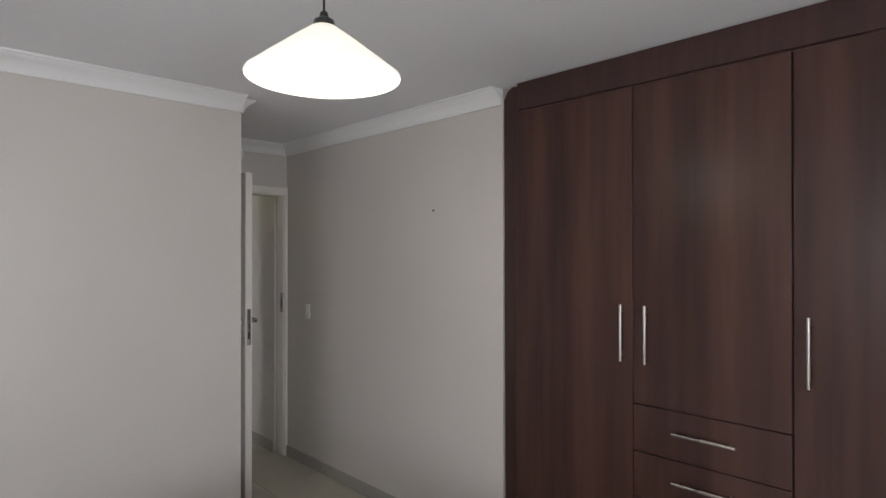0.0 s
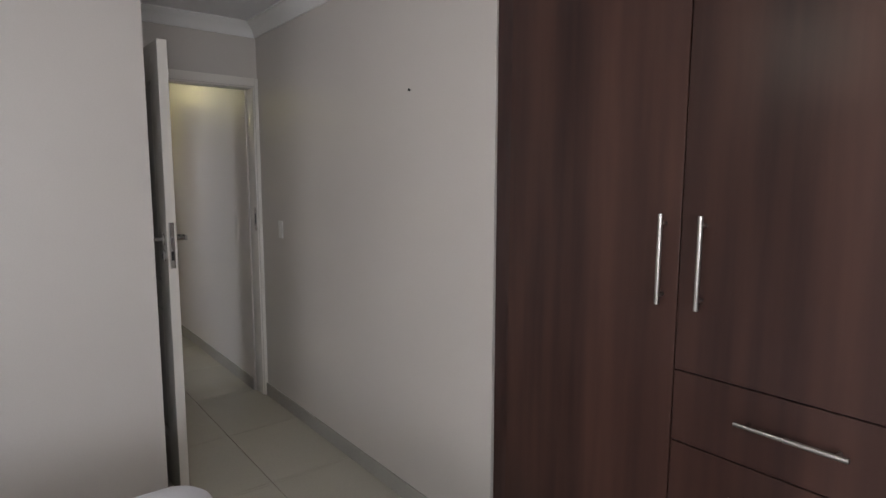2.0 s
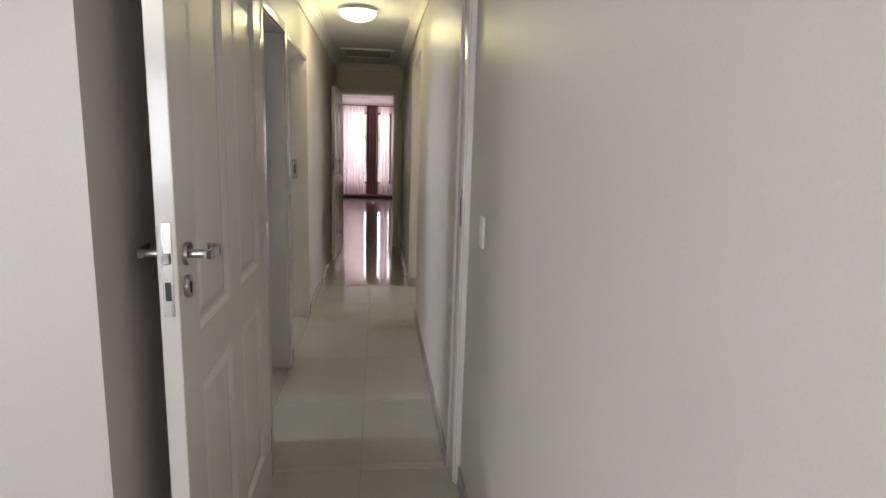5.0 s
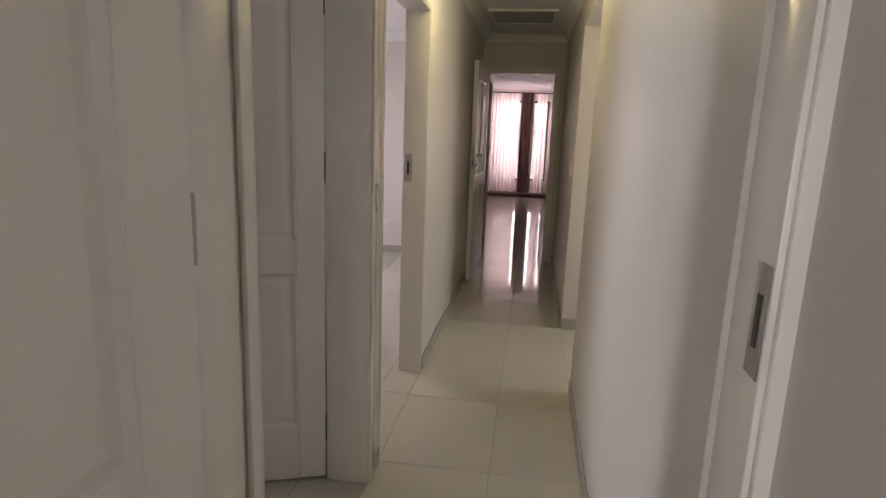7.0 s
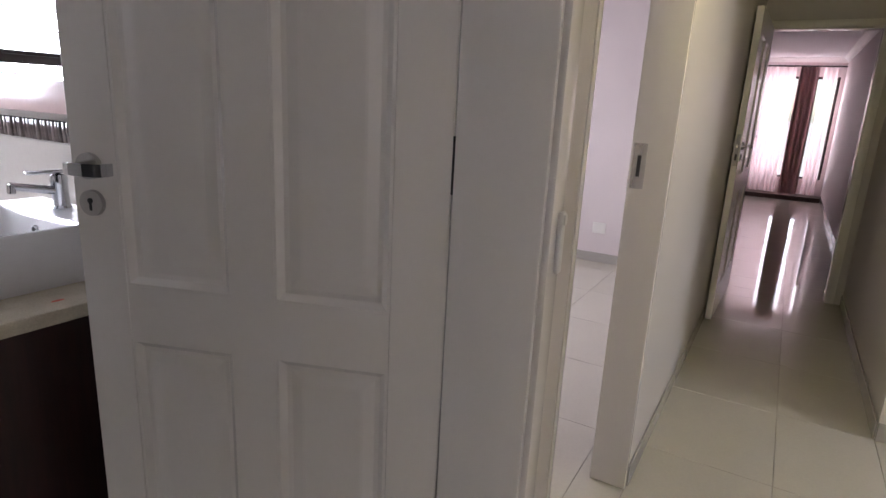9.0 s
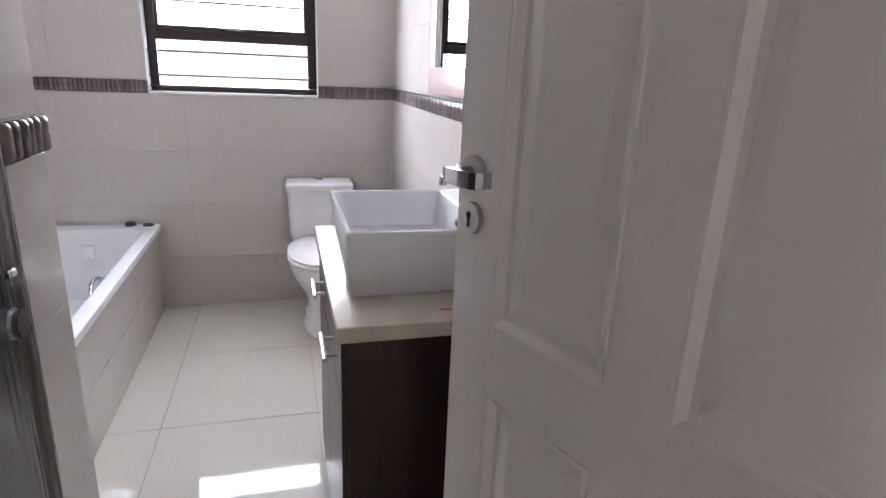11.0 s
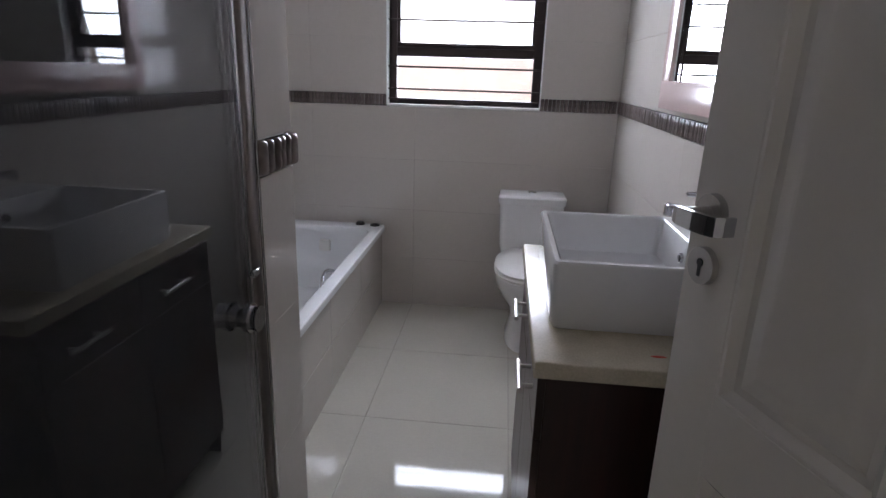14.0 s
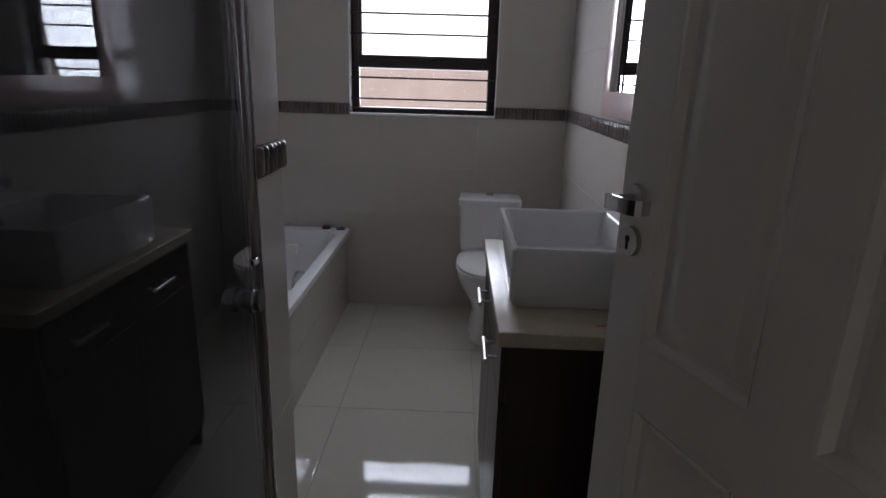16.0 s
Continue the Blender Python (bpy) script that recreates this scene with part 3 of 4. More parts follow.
wardrobe_unit(2.400, 3.020, 2.46, False, "dark walnut laminate wardrobe unit with a tall door")


def wardrobe_surround():
    ob = thing("wardrobe_surround", "dark walnut end post and pelmet with a rounded corner", "wardrobe trim", (-0.65, WF, 0.0))
    r, x0, x1, zt = 0.055, -0.718, 3.09, H - 0.002
    # post with a rounded upper corner, then the pelmet over the doors
    def slab(pts, y0, y1):
        bm = bm_loft([[(x, y0, z) for x, z in pts], [(x, y1, z) for x, z in pts]])
        bmesh.ops.bevel(bm, geom=[e for e in bm.edges if abs(e.verts[0].co.y - e.verts[1].co.y) < 1e-5 and e.verts[0].co.y < y0 + 1e-4], offset=0.010, segments=3, affect="EDGES")
        bm.transform(Matrix.Translation((0.65, -WF, 0)))
        return bm
    arc = [(x0 + r - r * math.cos(radians(a)), zt - r + r * math.sin(radians(a))) for a in range(0, 91, 15)]
    part("end_post", slab([(x0, 0.0)] + arc + [(-0.610, zt), (-0.610, 0.0)], 2.688, 2.72), WOODEDGE, ob)
    part("pelmet", slab([(-0.610, DT + 0.003), (-0.610, zt), (x1, zt), (x1, DT + 0.003)], WF + 0.004, 2.72), WOODEDGE, ob)
    # Thin dark strip in place of the shade between two wardrobe units.
    part("gap_shade", bm_box(1.2365, 1.2385, 0.006, 0.020, 0.095, DT), GAP, ob)
    return ob


wardrobe_surround()


def pendant(at):
    """A wide shallow cone of opal glass on a cord."""
    x, y, z = at
    ob = thing("pendant_lamp", "lit cone pendant lamp of opal glass on a black cord", "lamp", at)
    outer = [(0.0176, 0.1428), (0.0330, 0.1375), (0.0825, 0.1018), (0.1265, 0.0675), (0.1650, 0.0383), (0.1892, 0.0185), (0.2013, 0.0066), (0.2057, 0.0000)]
    part("shade", bm_lathe(outer, 72), SHADE, ob)
    part("diffuser", bm_lathe([(0.0000, -0.0046), (0.0880, -0.0035), (0.1650, 0.0012), (0.1958, 0.0046)], 72), SHADEIN, ob, "glowing white opal diffuser")
    part("rim", bm_lathe([(0.2002, 0.0035), (0.2057, -0.0023), (0.2079, 0.0023), (0.2057, 0.0058), (0.2002, 0.0035)], 72), SHADE, ob)
    part("holder", bm_lathe([(0.0000, 0.1799), (0.0099, 0.1776), (0.0132, 0.1637), (0.0264, 0.1555), (0.0308, 0.1405), (0.0198, 0.1358), (0.0000, 0.1358)], 28), BLACK, ob, "black lamp holder")
    part("cord", bm_tube((0, 0, 0.172), (0, 0, H - z - 0.028), 0.0032, None, 10), BLACK, ob)
    part("ceiling_rose", bm_lathe([(0.0, H - z - 0.03), (0.03, H - z - 0.028), (0.045, H - z - 0.012), (0.047, H - z - 0.001), (0.0, H - z - 0.001)], 32), PLASTIC, ob)


pendant((-0.17, 1.289, 2.058))


def bed():
    ob = thing("bed", "single bed with a white fitted sheet", "bed", (-0.45, 0.75, 0.0))
    x0, x1, y0, y1 = -0.50, 0.50, -0.97, 0.97
    part("base", bm_box(x0 + 0.02, x1 - 0.02, y0 + 0.02, y1 - 0.02, 0.10, 0.33, 0.015), SHEET, ob, "cloth covered bed base")
    rings = []
    for z, ins, rr in ((0.332, 0.02, 0.08), (0.335, 0.006, 0.09), (0.36, 0.0, 0.09), (0.53, 0.0, 0.09), (0.565, 0.010, 0.09), (0.588, 0.035, 0.08), (0.597, 0.08, 0.06), (0.600, 0.16, 0.05)):
        rings.append(rounded_rect(x0 + ins, x1 - ins, y0 + ins, y1 - ins, z, rr))
    part("mattress", bm_loft(rings), SHEET, ob, "mattress in a white cotton sheet")
    for x in (x0 + 0.08, x1 - 0.08):
        for y in (y0 + 0.1, y1 - 0.1):
            part("leg", bm_tube((x, y, 0.0), (x, y, 0.10), 0.022, 0.028, 14), BLACK, ob)


bed()


def switch(name, at, side, label, w=0.055, h=0.105, rocker=True):
    """A wall plate on a wall that faces along y (side) at the given place."""
    x, y, z = at
    ob = thing(name, label, "switch", (x, y + side * 0.001, z))
    part("plate", bm_box(-w / 2, w / 2, 0.0, side * 0.009, -h / 2, h / 2, 0.0025), PLASTIC, ob)
    part("rocker", bm_box(-w / 5, w / 5, side * 0.009, side * 0.013, -h / 5, h / 5, 0.0015, 1), PLASTIC, ob)


switch("light_switch", (-2.604, 2.684, 1.145), -1, "white plastic light switch plate on the bedroom wall")
strip = thing("plastic_strip", "narrow white plastic strip stuck on the bathroom door frame", "strip", (-4.262, 1.7925, 1.16))
part("cover", bm_box(-0.009, 0.009, 0.001, 0.010, -0.052, 0.052, 0.003), PLASTIC, strip)
part("tip", bm_box(-0.006, 0.006, 0.010, 0.013, 0.030, 0.048, 0.0014, 1), PLASTIC, strip)
switch("light_switch", (-6.60, 2.645, 1.16), -1, "white plastic light switch plate in the corridor")
nail = thing("nail", "small dark nail stuck in the wall", "nail", (-1.237, 2.6835, 1.821))
part("head", bm_tube((0, 0, 0), (0, -0.008, 0.001), 0.0045, 0.0055, 12), BLACK, nail)
sock = thing("wall_socket", "white double plug socket low on the wall", "socket", (-8.599, 0.72, 0.32))
part("plate", bm_box(0.0, 0.010, -0.06, 0.06, -0.05, 0.05, 0.003), PLASTIC, sock)
part("outlet", bm_box(0.010, 0.013, -0.045, -0.005, -0.025, 0.025, 0.002, 1), PLASTIC, sock)
part("outlet", bm_box(0.010, 0.013, 0.005, 0.045, -0.025, 0.025, 0.002, 1), PLASTIC, sock)


# ---------------------------------------------------------------- corridor and lounge things
dome = thing("ceiling_light", "lit round glass ceiling light with a white rim", "ceiling light", (-5.337, 2.165, H - 0.001))
part("base", bm_lathe([(0.0, 0.0), (0.145, 0.0), (0.150, -0.010), (0.146, -0.026), (0.0, -0.026)], 48), PLASTIC, dome)
part("glass", bm_lathe([(0.138, -0.026), (0.132, -0.045), (0.108, -0.068), (0.070, -0.084), (0.030, -0.091), (0.0, -0.092)], 48), DOME, dome, "glowing opal glass dome")

hatch = thing("ceiling_hatch", "grey ceiling trapdoor panel in a white rim", "hatch", (-7.6, 2.2, H))
part("panel", bm_box(-0.28, 0.28, -0.26, 0.26, -0.010, -0.001), material("grey_hatch", (0.42, 0.42, 0.42), 0.7, vary=0.03), hatch)
for a in (-1, 1):
    part("rim", bm_box(-0.31, 0.31, a * 0.275 - 0.018, a * 0.275 + 0.018, -0.018, -0.001, 0.003), CORNICE, hatch)
    part("rim", bm_box(a * 0.295 - 0.018, a * 0.295 + 0.018, -0.257, 0.257, -0.018, -0.001, 0.003), CORNICE, hatch)


def curtain(label, y0, y1, mat, folds, depth, x=-15.30, z0=0.03, z1=2.20, gather=0.0):
    """A hanging cloth with folds that deepen towards the hem."""
    ob = thing("curtain", label, "curtain", (x, (y0 + y1) / 2, 0.0), group="lounge curtains")
    bm = bmesh.new()
    n, rows = folds * 12, 14
    grid = []
    for j in range(rows + 1):
        v = j / rows
        z = z0 + (z1 - z0) * v
        row = []
        for i in range(n + 1):
            u = i / n
            squeeze = 1 - gather * math.sin(math.pi * v) * 0.5
            y = (u - 0.5) * (y1 - y0) * squeeze
            w = depth * (0.55 + 0.45 * (1 - v)) * math.sin(2 * math.pi * folds * u + 0.8 * math.sin(3.1 * u + 1.7 * v))
            row.append(bm.verts.new((w + 0.01 * noise.noise((y * 4, z * 2, folds)), y, z)))
        grid.append(row)
    for j in range(rows):
        for i in range(n):
            bm.faces.new((grid[j][i], grid[j][i + 1], grid[j + 1][i + 1], grid[j + 1][i]))
    part("cloth", bm, mat, ob)
    for i in range(folds):
        y = ((i + 0.5) / folds - 0.5) * (y1 - y0)
        part("ring", bm_tube((0.0, y - 0.006, z1 + 0.012), (0.0, y + 0.006, z1 + 0.012), 0.018, None, 14), BLACK, ob)


curtain("pale pink sheer curtain over the lounge window", 1.24, 2.00, VOILE, 10, 0.030, z0=0.10, z1=2.24)
curtain("mauve brown lined curtain drawn to the side", 2.05, 2.33, DRAPE, 4, 0.05, x=-15.22, z0=0.10, z1=2.24, gather=-0.12)
curtain("pale pink sheer curtain beside the mauve one", 2.39, 2.60, VOILE, 3, 0.030, z0=0.10, z1=2.24)
# Dark strip set in for the shade between the curtain hems and the floor.
structure("baseboard", bm_box(-15.499, -15.10, 1.235, 2.70, 0.0, 0.075, 0.006), WOODEDGE, "dark brown strip for the shadow gap under the lounge curtains", "skirting")
rod = thing("curtain_rail", "dark curtain rod over the lounge window", "curtain rail", (-15.27, 1.97, 2.252))
part("rod", bm_tube((0, -0.74, 0), (0, 0.74, 0), 0.011, None, 14), BLACK, rod)
for a in (-0.72, 0.72):
    part("bracket", bm_tube((-0.228, a, 0), (0, a, 0), 0.007, None, 10), BLACK, rod)


# ---------------------------------------------------------------- bathroom things
def bath():
    """A built-in acrylic bath with a tiled front."""
    x0, x1, y0, y1, zr = -3.028, BX1 - 0.002, BY0 + 0.002, 0.548, 0.500
    cx, cy = (x0 + x1) / 2, (y0 + y1) / 2
    ob = thing("bathtub", "white built-in acrylic bath with a tiled front", "bath", (cx, cy, 0.0))
    inv = Matrix.Translation((-cx, -cy, 0))
    rings = []
    for ins, z, r in ((0.0, zr - 0.035, 0.02), (0.0, zr - 0.006, 0.02), (0.006, zr, 0.02), (0.050, zr, 0.06), (0.062, zr - 0.008, 0.09),
                      (0.080, zr - 0.10, 0.11), (0.105, zr - 0.30, 0.13), (0.14, zr - 0.37, 0.14), (0.20, zr - 0.385, 0.12)):
        far = 0.10 if z < zr - 0.05 else 0.0
        rings.append(rounded_rect(x0 + ins, x1 - ins, y0 + ins + (0.03 if ins > 0.04 else 0), y1 - ins - far, z, r, 8))
    bm = bm_loft(rings, cap_first=False)
    bm.transform(inv)
    part("shell", bm, ACRYLIC, ob)
    bm = bm_box(x0 + 0.030, x0 + 0.045, y0, y1, 0.0, zr - 0.036)
    bm.transform(inv)
    part("front_backing", bm, WGROUT, ob)
    # front tiles
    n, zs = 4, (0.0, 0.232, 0.464)
    L = (y1 - y0) / n
    for i in range(n):
        for a, b in zip(zs, zs[1:]):
            bm = bm_box(x0 + 0.018, x0 + 0.030, y0 + i * L + 0.0015, y0 + (i + 1) * L - 0.0015, a + 0.0015, b - 0.0015, 0.0015, 1)
            bm.transform(inv)
            part("tile", bm, WALLTILE, ob)
    # overflow plate, grip, waste cap and plug at the far end
    def put(nm, bm, mat, lab=""):
        bm.transform(inv)
        part(nm, bm, mat, ob, lab)
    put("overflow", bm_box(-2.722, -2.657, y0 + 0.095, y0 + 0.138, 0.350, 0.415, 0.006), PLASTIC, "square white overflow plate")
    pts = [(-2.97 + 0.018 * math.sin(math.pi * k / 10) , -0.98 + 0.26 * k / 10, zr - 0.10 + 0.05 * math.sin(math.pi * k / 10)) for k in range(11)]
    put("grip", join(*[bm_tube((p[0] + 0.06, p[1], p[2]), (q[0] + 0.06, q[1], q[2]), 0.009, None, 10) for p, q in zip(pts, pts[1:])]), CHROME, "chrome bath grip")
    put("plug", bm_lathe([(0.0, 0.022), (0.020, 0.020), (0.026, 0.010), (0.028, 0.001), (0.0, 0.001)], 24, (-2.885, y0 + 0.040, zr)), BLACK, "black bath plug")
    put("waste_ring", bm_lathe([(0.014, 0.001), (0.016, 0.008), (0.026, 0.008), (0.029, 0.001)], 24, (-2.975, y0 + 0.046, zr)), BLACK, "dark ring on the bath rim")


bath()


def toilet():
    ob = thing("toilet", "white ceramic close-coupled toilet with the lid closed", "toilet", (-3.885, BY0 + 0.0, 0.0))
    # cistern
    rings = [rounded_rect(-0.155, 0.155, 0.012, 0.165, 0.40, 0.035), rounded_rect(-0.168, 0.168, 0.008, 0.180, 0.46, 0.035), rounded_rect(-0.178, 0.178, 0.006, 0.190, 0.70, 0.035)]
    cis = part("cistern", bm_loft(rings), CERAMIC, ob)
    rings = [rounded_rect(-0.184, 0.184, 0.004, 0.197, 0.702, 0.035), rounded_rect(-0.187, 0.187, 0.003, 0.200, 0.712, 0.037), rounded_rect(-0.187, 0.187, 0.003, 0.200, 0.738, 0.037),
             rounded_rect(-0.178, 0.178, 0.010, 0.190, 0.750, 0.034), rounded_rect(-0.12, 0.12, 0.05, 0.15, 0.757, 0.03)]
    part("cistern_lid", bm_loft(rings), CERAMIC, cis)
    part("flush_button", bm_lathe([(0.0, 0.765), (0.020, 0.764), (0.023, 0.757), (0.0, 0.757)], 24, (0, 0.10, 0)), CHROME, cis)
    # pan: foot, waist, bowl
    rings = []
    for z, cy, rx, ry in ((0.0, 0.36, 0.112, 0.225), (0.03, 0.36, 0.112, 0.225), (0.07, 0.36, 0.098, 0.205), (0.16, 0.355, 0.092, 0.185), (0.22, 0.36, 0.112, 0.20),
                          (0.28, 0.375, 0.150, 0.235), (0.34, 0.39, 0.176, 0.262), (0.385, 0.395, 0.184, 0.270), (0.398, 0.395, 0.182, 0.268)):
        rings.append(oval(0, cy, z, rx, ry, 36, 2.3))
    part("pan", bm_loft(rings), CERAMIC, ob)
    part("neck", bm_box(-0.10, 0.10, 0.05, 0.26, 0.20, 0.398, 0.03, 3), CERAMIC, ob)
    rings = [oval(0, 0.395, z, rx, ry, 36, 2.3) for z, rx, ry in ((0.400, 0.180, 0.264), (0.403, 0.188, 0.272), (0.414, 0.189, 0.273), (0.418, 0.184, 0.268))]
    part("seat", bm_loft(rings), PLASTIC, ob)
    rings = [oval(0, 0.392, z, rx, ry, 36, 2.3) for z, rx, ry in ((0.420, 0.180, 0.262), (0.423, 0.187, 0.269), (0.435, 0.186, 0.268), (0.446, 0.168, 0.248), (0.453, 0.120, 0.19), (0.455, 0.04, 0.08))]
    part("lid", bm_loft(rings), PLASTIC, ob)


toilet()

CX0, CX1, CY0, CY1 = BX0 + 0.002, -3.815, -0.065, 0.690


def vanity():
    ob = thing("vanity_cabinet", "dark wooden vanity cabinet with drawers and a door", "vanity", ((CX0 + CX1) / 2, (CY0 + CY1) / 2, 0.0))
    inv = Matrix.Translation((-(CX0 + CX1) / 2, -(CY0 + CY1) / 2, 0))

    def put(nm, bm, mat, parent=ob, lab=""):
        bm.transform(inv)
        return part(nm, bm, mat, parent, lab)
    put("side_panel", bm_box(CX0, CX1, CY1 - 0.018, CY1, 0.0, 0.832, 0.0015, 1), DARKWOOD)
    put("side_panel", bm_box(CX0, CX1, CY0, CY0 + 0.018, 0.0, 0.832, 0.0015, 1), DARKWOOD)
    put("carcass", bm_box(CX0, CX1 - 0.002, CY0 + 0.018, CY1 - 0.018, 0.08, 0.83), GAP)
    put("plinth", bm_box(CX1 - 0.06, CX1 - 0.045, CY0 + 0.018, CY1 - 0.018, 0.0, 0.08), DARKWOOD)

    def handle(p, a, b):
        off = inv.translation
        bar_handle(p, tuple(Vector(a) + off), tuple(Vector(b) + off), (1, 0, 0), 0.030)
    mid = (CY0 + CY1) / 2
    for p, q in ((CY0 + 0.003, mid - 0.002), (mid + 0.002, CY1 - 0.003)):
        d = put("drawer_front", bm_box(CX1, CX1 + 0.016, p, q, 0.682, 0.822, 0.001, 1), DARKWOOD)
        c = (p + q) / 2 + 0.055
        handle(d, (CX1 + 0.016, c - 0.055, 0.752), (CX1 + 0.016, c + 0.055, 0.752))
        put("door", bm_box(CX1, CX1 + 0.016, p, q, 0.092, 0.678, 0.001, 1), DARKWOOD)


vanity()
top = thing("stone_countertop", "sand coloured stone vanity worktop on the cabinet", "worktop", ((CX0 + CX1) / 2, (CY0 + CY1) / 2, 0.833))
part("slab", bm_box(CX0 - (CX0 + CX1) / 2, -3.788 - (CX0 + CX1) / 2, -0.085 - (CY0 + CY1) / 2, 0.714 - (CY0 + CY1) / 2, 0.0, 0.036, 0.004, 3), STONE, top)
mark = thing("paint_mark", "small red smear on the worktop", "stain", (-4.03, 0.655, 0.8695))
part("smear", bm_loft([oval(0, 0, 0, 0.016, 0.005, 14), oval(0, 0, 0.0012, 0.012, 0.003, 14)]), RED, mark)


def basin():
    x0, x1, y0, y1, z0, z1 = -4.285, -3.822, 0.090, 0.566, 0.870, 1.022
    cx, cy = (x0 + x1) / 2, (y0 + y1) / 2
    ob = thing("wash_basin", "white rectangular ceramic countertop basin", "basin", (cx, cy, z0))
    rings = []
    for ix0, ix1, iy, z, r in ((0.010, 0.012, 0.012, 0.0, 0.012), (0.002, 0.002, 0.002, 0.02, 0.014), (0.0, 0.0, 0.0, z1 - z0 - 0.006, 0.014), (0.004, 0.004, 0.004, z1 - z0, 0.012),
                               (0.128, 0.014, 0.014, z1 - z0, 0.016), (0.132, 0.019, 0.019, z1 - z0 - 0.006, 0.018), (0.140, 0.040, 0.034, 0.050, 0.022), (0.155, 0.062, 0.058, 0.034, 0.022), (0.24, 0.16, 0.17, 0.028, 0.02)):
        rings.append(rounded_rect(x0 + ix0 - cx, x1 - ix1 - cx, y0 + iy - cy, y1 - iy - cy, z, r, 5))
    part("bowl", bm_loft(rings), CERAMIC, ob)
    part("overflow_ring", bm_tube((x0 + 0.134 - cx, 0, 0.105), (x0 + 0.142 - cx, 0, 0.104), 0.013, 0.012, 20), CHROME, ob)
    part("overflow_hole", bm_tube((x0 + 0.139 - cx, 0, 0.1045), (x0 + 0.1435 - cx, 0, 0.104), 0.008, None, 16), BLACK, ob)
    part("waste", bm_lathe([(0.0, 0.034), (0.022, 0.033), (0.027, 0.0285), (0.0, 0.0285)], 24, (0.04, 0, 0)), CHROME, ob)
    tap = thing("basin_tap", "chrome single lever basin mixer tap", "tap", (x0 + 0.062, cy, z1))
    part("body", bm_lathe([(0.0, 0.0), (0.026, 0.0), (0.027, 0.006), (0.022, 0.012), (0.021, 0.075), (0.023, 0.085), (0.019, 0.100), (0.0, 0.104)], 28), CHROME, tap)
    part("spout", join(bm_tube((0.010, 0, 0.055), (0.125, 0, 0.078), 0.0125, 0.0105, 16), bm_tube((0.120, 0, 0.082), (0.122, 0, 0.058), 0.011, 0.010, 16)), CHROME, tap)
    part("lever", bm_box(-0.012, 0.085, -0.010, 0.010, 0.104, 0.114, 0.004, 2), CHROME, tap)


basin()

MY0, MY1, MZ0, MZ1, MB = -0.555, 0.640, 1.285, 2.06, 0.095
mir = thing("wall_mirror", "wall mirror in a wide pale pink frame above the vanity", "mirror", (BX0 + 0.0165, 0.0, 0.0), 1.3)
part("backing", bm_box(0.0, 0.012, MY0 + 0.002, MY1 - 0.002, MZ0 + 0.002, MZ1 - 0.002), PLASTIC, mir, "pale backing board")
for p, q, u, v in ((MY0, MY1, MZ0, MZ0 + MB), (MY0, MY1, MZ1 - MB, MZ1), (MY0, MY0 + MB, MZ0 + MB, MZ1 - MB), (MY1 - MB, MY1, MZ0 + MB, MZ1 - MB)):
    part("frame_board", bm_box(0.0125, 0.027, p, q, u, v, 0.002), PINKFRAME, mir, "pale pink painted frame board")
part("mirror_glass", bm_box(0.0128, 0.021, MY0 + MB, MY1 - MB, MZ0 + MB, MZ1 - MB), MIRROR, mir, smooth=False)


def shower():
    """Framed glass shower front: chrome posts, a glass pane and a round knob."""
    X = -3.245
    ob = thing("shower_screen", "glass shower door in a chrome frame", "shower door", (X, 1.18, 0.0))

    def put(nm, bm, mat, parent=ob, lab="", smooth=True):
        bm.transform(Matrix.Translation((-X, -1.18, 0)))
        return part(nm, bm, mat, parent, lab, smooth)
    z0, z1 = 0.10, 1.95
    put("kerb", bm_box(X - 0.04, X + 0.04, 0.712, 1.646, 0.0, 0.095, 0.004), WALLTILE, lab="low tiled shower kerb")
    put("post", bm_box(X - 0.022, X + 0.014, 0.712, 0.744, 0.096, z1, 0.008, 3), FRAME)
    put("door_stile", bm_box(X - 0.018, X + 0.010, 0.748, 0.778, z0 + 0.01, z1 - 0.03, 0.007, 3), FRAME)
    put("post", bm_box(X - 0.022, X + 0.014, 1.612, 1.644, 0.096, z1, 0.008, 3), FRAME)
    put("rail", bm_box(X - 0.018, X + 0.014, 0.744, 1.612, z1 - 0.03, z1, 0.005, 2), FRAME)
    put("rail", bm_box(X - 0.018, X + 0.014, 0.744, 1.612, 0.096, 0.122, 0.005, 2), FRAME)
    p = put("pane", bm_box(X - 0.022, X - 0.017, 0.770, 1.612, 0.12, z1 - 0.028), SHOWERGLASS, smooth=False)
    p.visible_shadow = False
    k = put("knob", bm_tube((X - 0.022, 0.822, 0.968), (X - 0.058, 0.822, 0.968), 0.017, 0.023, 24), CHROME, lab="round chrome shower knob")
    put("knob_ring", bm_tube((X - 0.036, 0.822, 0.968), (X - 0.044, 0.822, 0.968), 0.026, None, 24), CHROME, k)
    put("edge_strip", bm_box(X - 0.027, X - 0.022, 0.712, 0.719, 0.10, z1 - 0.01, 0.002, 1), CHROME)
    put("catch", bm_box(X - 0.030, X - 0.018, 0.744, 0.768, 1.02, 1.035, 0.003, 1), CHROME)
    tray = thing("shower_tray", "white shower tray behind the glass", "shower tray", (-2.73, 1.18, 0.0))
    part("tray", bm_box(-0.47, 0.47, -0.465, 0.465, 0.001, 0.06, 0.012), ACRYLIC, tray)


shower()


# ---------------------------------------------------------------- tiles and mosaic
tile_meshes = {}


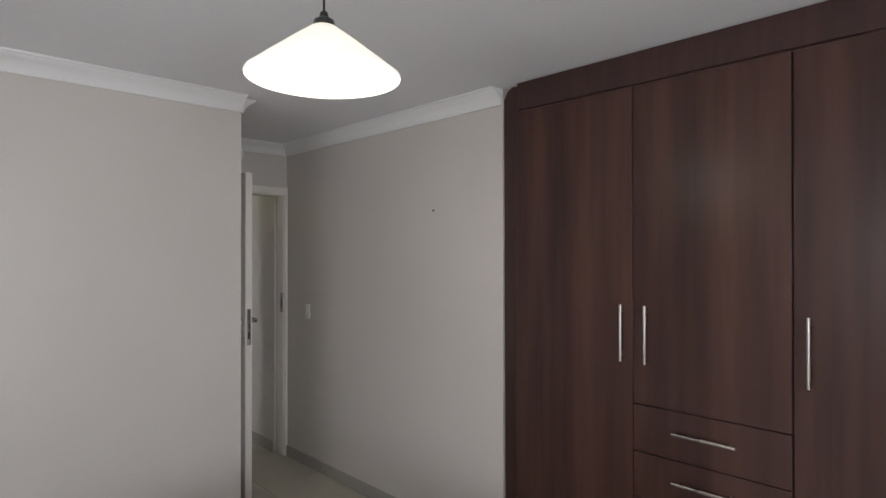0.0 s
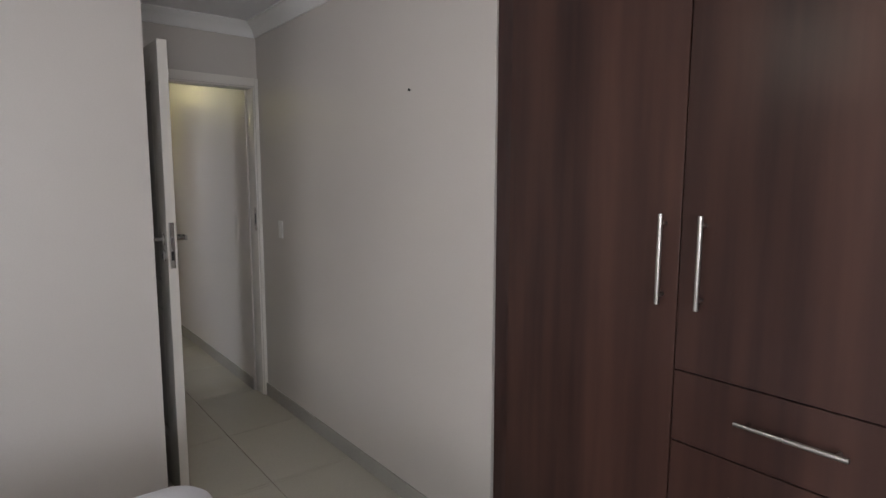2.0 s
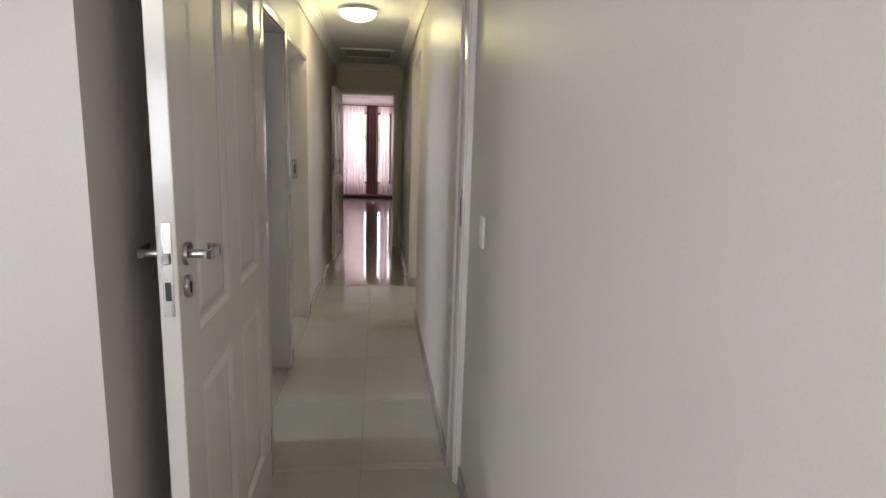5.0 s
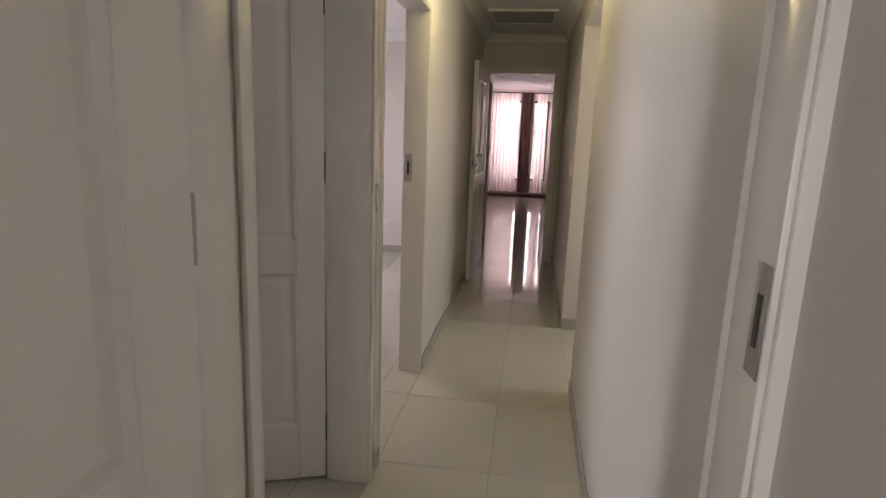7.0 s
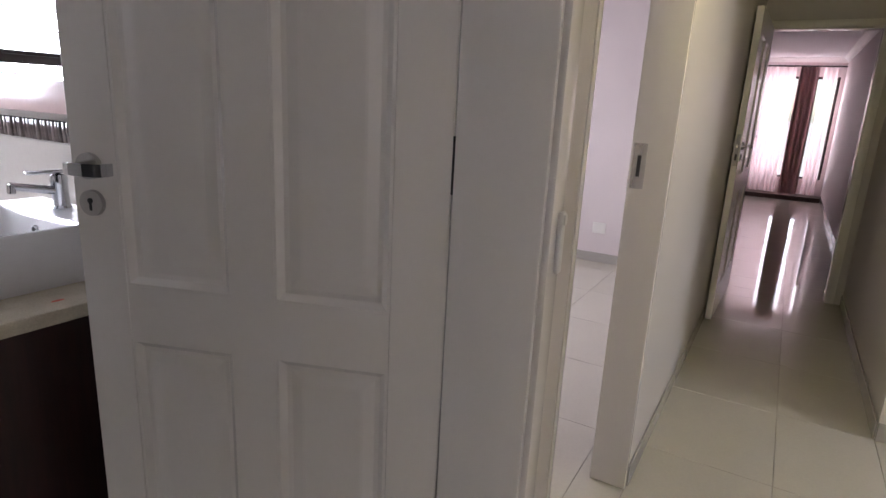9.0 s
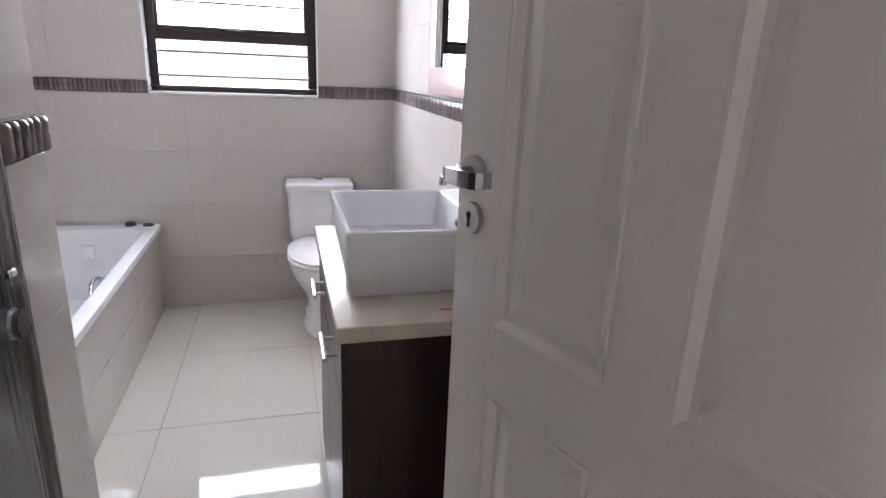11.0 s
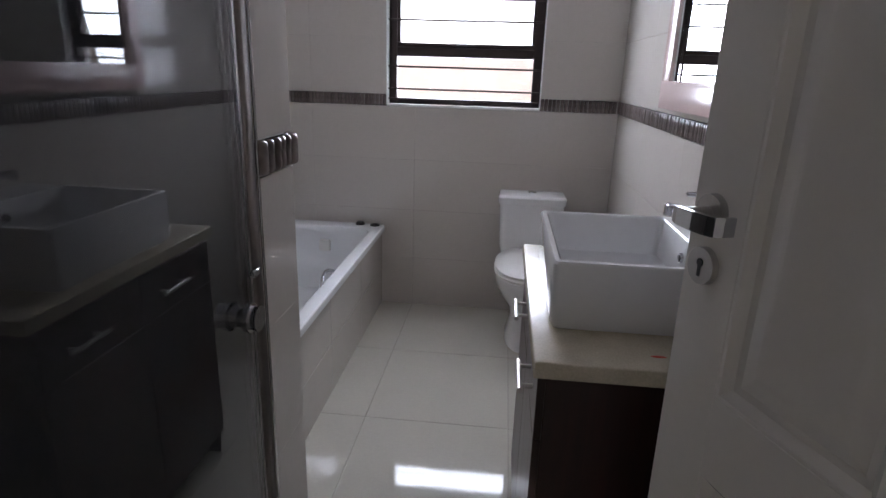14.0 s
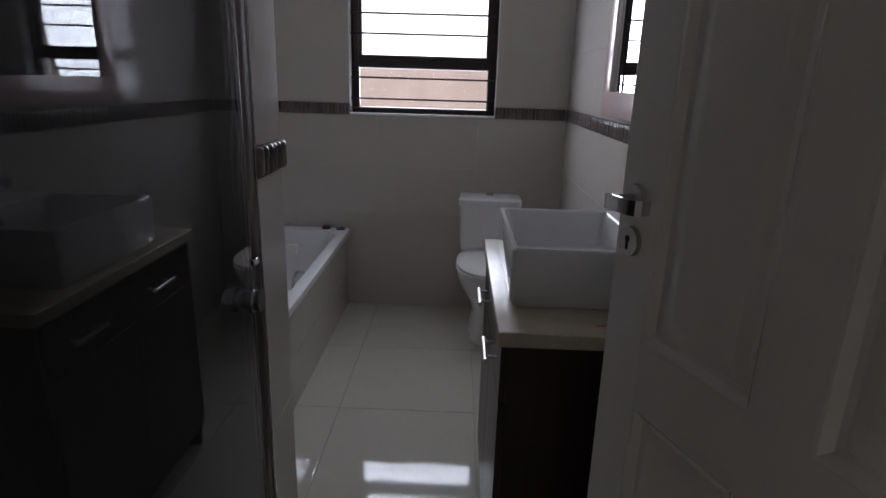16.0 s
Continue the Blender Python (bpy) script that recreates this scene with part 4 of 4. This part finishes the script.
def tile_mesh(dx, dy, dz, mat, bev, seg=1):
    key = (round(dx, 3), round(dy, 3), round(dz, 3), mat.name)
    if key not in tile_meshes:
        tile_meshes[key] = as_mesh("tile", bm_box(-dx / 2, dx / 2, -dy / 2, dy / 2, -dz / 2, dz / 2, bev, seg), mat, seg > 1)
    return tile_meshes[key]


def lay(parent, name, x0, x1, y0, y1, z0, z1, mat, bev=0.0012, seg=1):
    if min(x1 - x0, y1 - y0, z1 - z0) < 0.004:
        return
    ob = new(name, tile_mesh(x1 - x0, y1 - y0, z1 - z0, mat, bev, seg))
    ob.location = ((x0 + x1) / 2, (y0 + y1) / 2, (z0 + z1) / 2)
    ob.parent = parent


def steps(a, b, start, pitch):
    k = math.ceil((a - start) / pitch - 1e-6)
    cuts = [a]
    while start + k * pitch < b - 1e-6:
        if start + k * pitch > a + 0.01:
            cuts.append(start + k * pitch)
        k += 1
    return list(zip(cuts, cuts[1:] + [b]))


floor_ob = bpy.data.objects["floor"]
J = 0.0010


def floor_area(x0, x1, y0, y1, sx, px, sy, py):
    for a, b in steps(x0, x1, sx, px):
        for c, d in steps(y0, y1, sy, py):
            lay(floor_ob, "tile", a + J, b - J, c + J, d - J, -0.0055, 0.0, FLOOR)


floor_area(-1.80, 3.10, -2.20, 2.684, -4.40, 0.655, 2.26, 0.655)
floor_area(-3.05, -1.80, 1.80, 2.684, -4.40, 0.655, 2.26, 0.655)
floor_area(-8.60, -3.05, 1.777, 2.645, -4.40, 0.655, 2.26, 0.655)
floor_area(-15.5, -8.60, 1.22, 2.72, -4.40, 0.655, 2.26, 0.655)
floor_area(-8.60, -4.45, -1.28, 1.777, -5.06, 0.655, 1.60, 0.655)
floor_area(-6.63, -5.02, 2.645, 5.40, -4.40, 0.655, 2.26, 0.655)
floor_area(BX0, BX1, BY0, 1.777, -3.20, 0.594, -0.357, 0.62)

BAND0, BAND1 = 1.192, 1.263
ROWS_Z = [(0.0, 0.298), (0.298, 0.596), (0.596, 0.894), (0.894, BAND0), (BAND1, 1.561), (1.561, 1.859), (1.859, 2.157), (2.157, H)]


def tiled(wall_name, axis, a0, a1, face, side, start, hole=None, zmax=H):
    """Clads a wall with 0.6 x 0.3 tiles, 12 mm proud of its backing, round a window hole."""
    ob = bpy.data.objects[wall_name]
    for u0, u1 in steps(a0, a1, start, 0.60):
        for z0, z1 in ROWS_Z:
            boxes = [(u0, u1, z0, z1)]
            if hole and u1 > hole[0] and u0 < hole[1] and z1 > hole[2] and z0 < hole[3]:
                boxes = [(u0, min(u1, hole[0]), z0, z1), (max(u0, hole[1]), u1, z0, z1),
                         (max(u0, hole[0]), min(u1, hole[1]), z0, min(z1, hole[2])), (max(u0, hole[0]), min(u1, hole[1]), max(z0, hole[3]), z1)]
            for p, q, r, s in boxes:
                lo, hi = sorted((face, face - side * 0.0115))
                if q - p > 0.01 and s - r > 0.01:
                    if axis == "x":
                        lay(ob, "tile", p + 0.0003, q - 0.0003, lo, hi, r + 0.0003, s - 0.0003, WALLTILE, 0.0005)
                    else:
                        lay(ob, "tile", lo, hi, p + 0.0003, q - 0.0003, r + 0.0003, s - 0.0003, WALLTILE, 0.0005)


tiled("wall_bathroom_south", "x", BX0, BX1, BY0, 1, -3.20, WIN)
tiled("wall_bathroom_west", "y", BY0, BY1, BX0, 1, -0.357)
tiled("wall_bathroom_east", "y", BY0, BY1, BX1, -1, -0.357)
tiled("wall_shower_divider", "y", 0.542, 0.718, -3.27, -1, 5.0)
tiled("wall_shower_divider", "x", -3.258, BX1, 0.54, -1, -3.20)
tiled("wall_shower_divider", "x", -3.258, BX1, 0.72, 1, -3.20)


def mosaic(wall_name, axis, a0, a1, face, side, pitch=0.0215, relief=0.005, base=0.003, bevel=0.005):
    """A band of upright ribbed mosaic sticks."""
    ob = bpy.data.objects[wall_name]
    n = max(1, round((a1 - a0) / pitch))
    w = (a1 - a0) / n
    for i in range(n):
        p = a0 + i * w
        out = base + relief * random.random()
        lo, hi = sorted((face - side * 0.0115, face + side * out))
        if axis == "x":
            lay(ob, "mosaic_stick", p + 0.0012, p + w - 0.0012, lo, hi, BAND0 + 0.003, BAND1 - 0.003, MOSAIC, bevel, 3)
        else:
            lay(ob, "mosaic_stick", lo, hi, p + 0.0012, p + w - 0.0012, BAND0 + 0.003, BAND1 - 0.003, MOSAIC, bevel, 3)


mosaic("wall_bathroom_south", "x", BX0 + 0.01, WIN[0], BY0, 1)
mosaic("wall_bathroom_south", "x", WIN[1], BX1 - 0.01, BY0, 1)
mosaic("wall_bathroom_west", "y", BY0 + 0.01, BY1, BX0, 1)
mosaic("wall_bathroom_east", "y", BY0 + 0.01, 0.53, BX1, -1)
mosaic("wall_shower_divider", "y", 0.535, 0.712, -3.27, -1, pitch=0.030, relief=0.004, base=0.012, bevel=0.010)
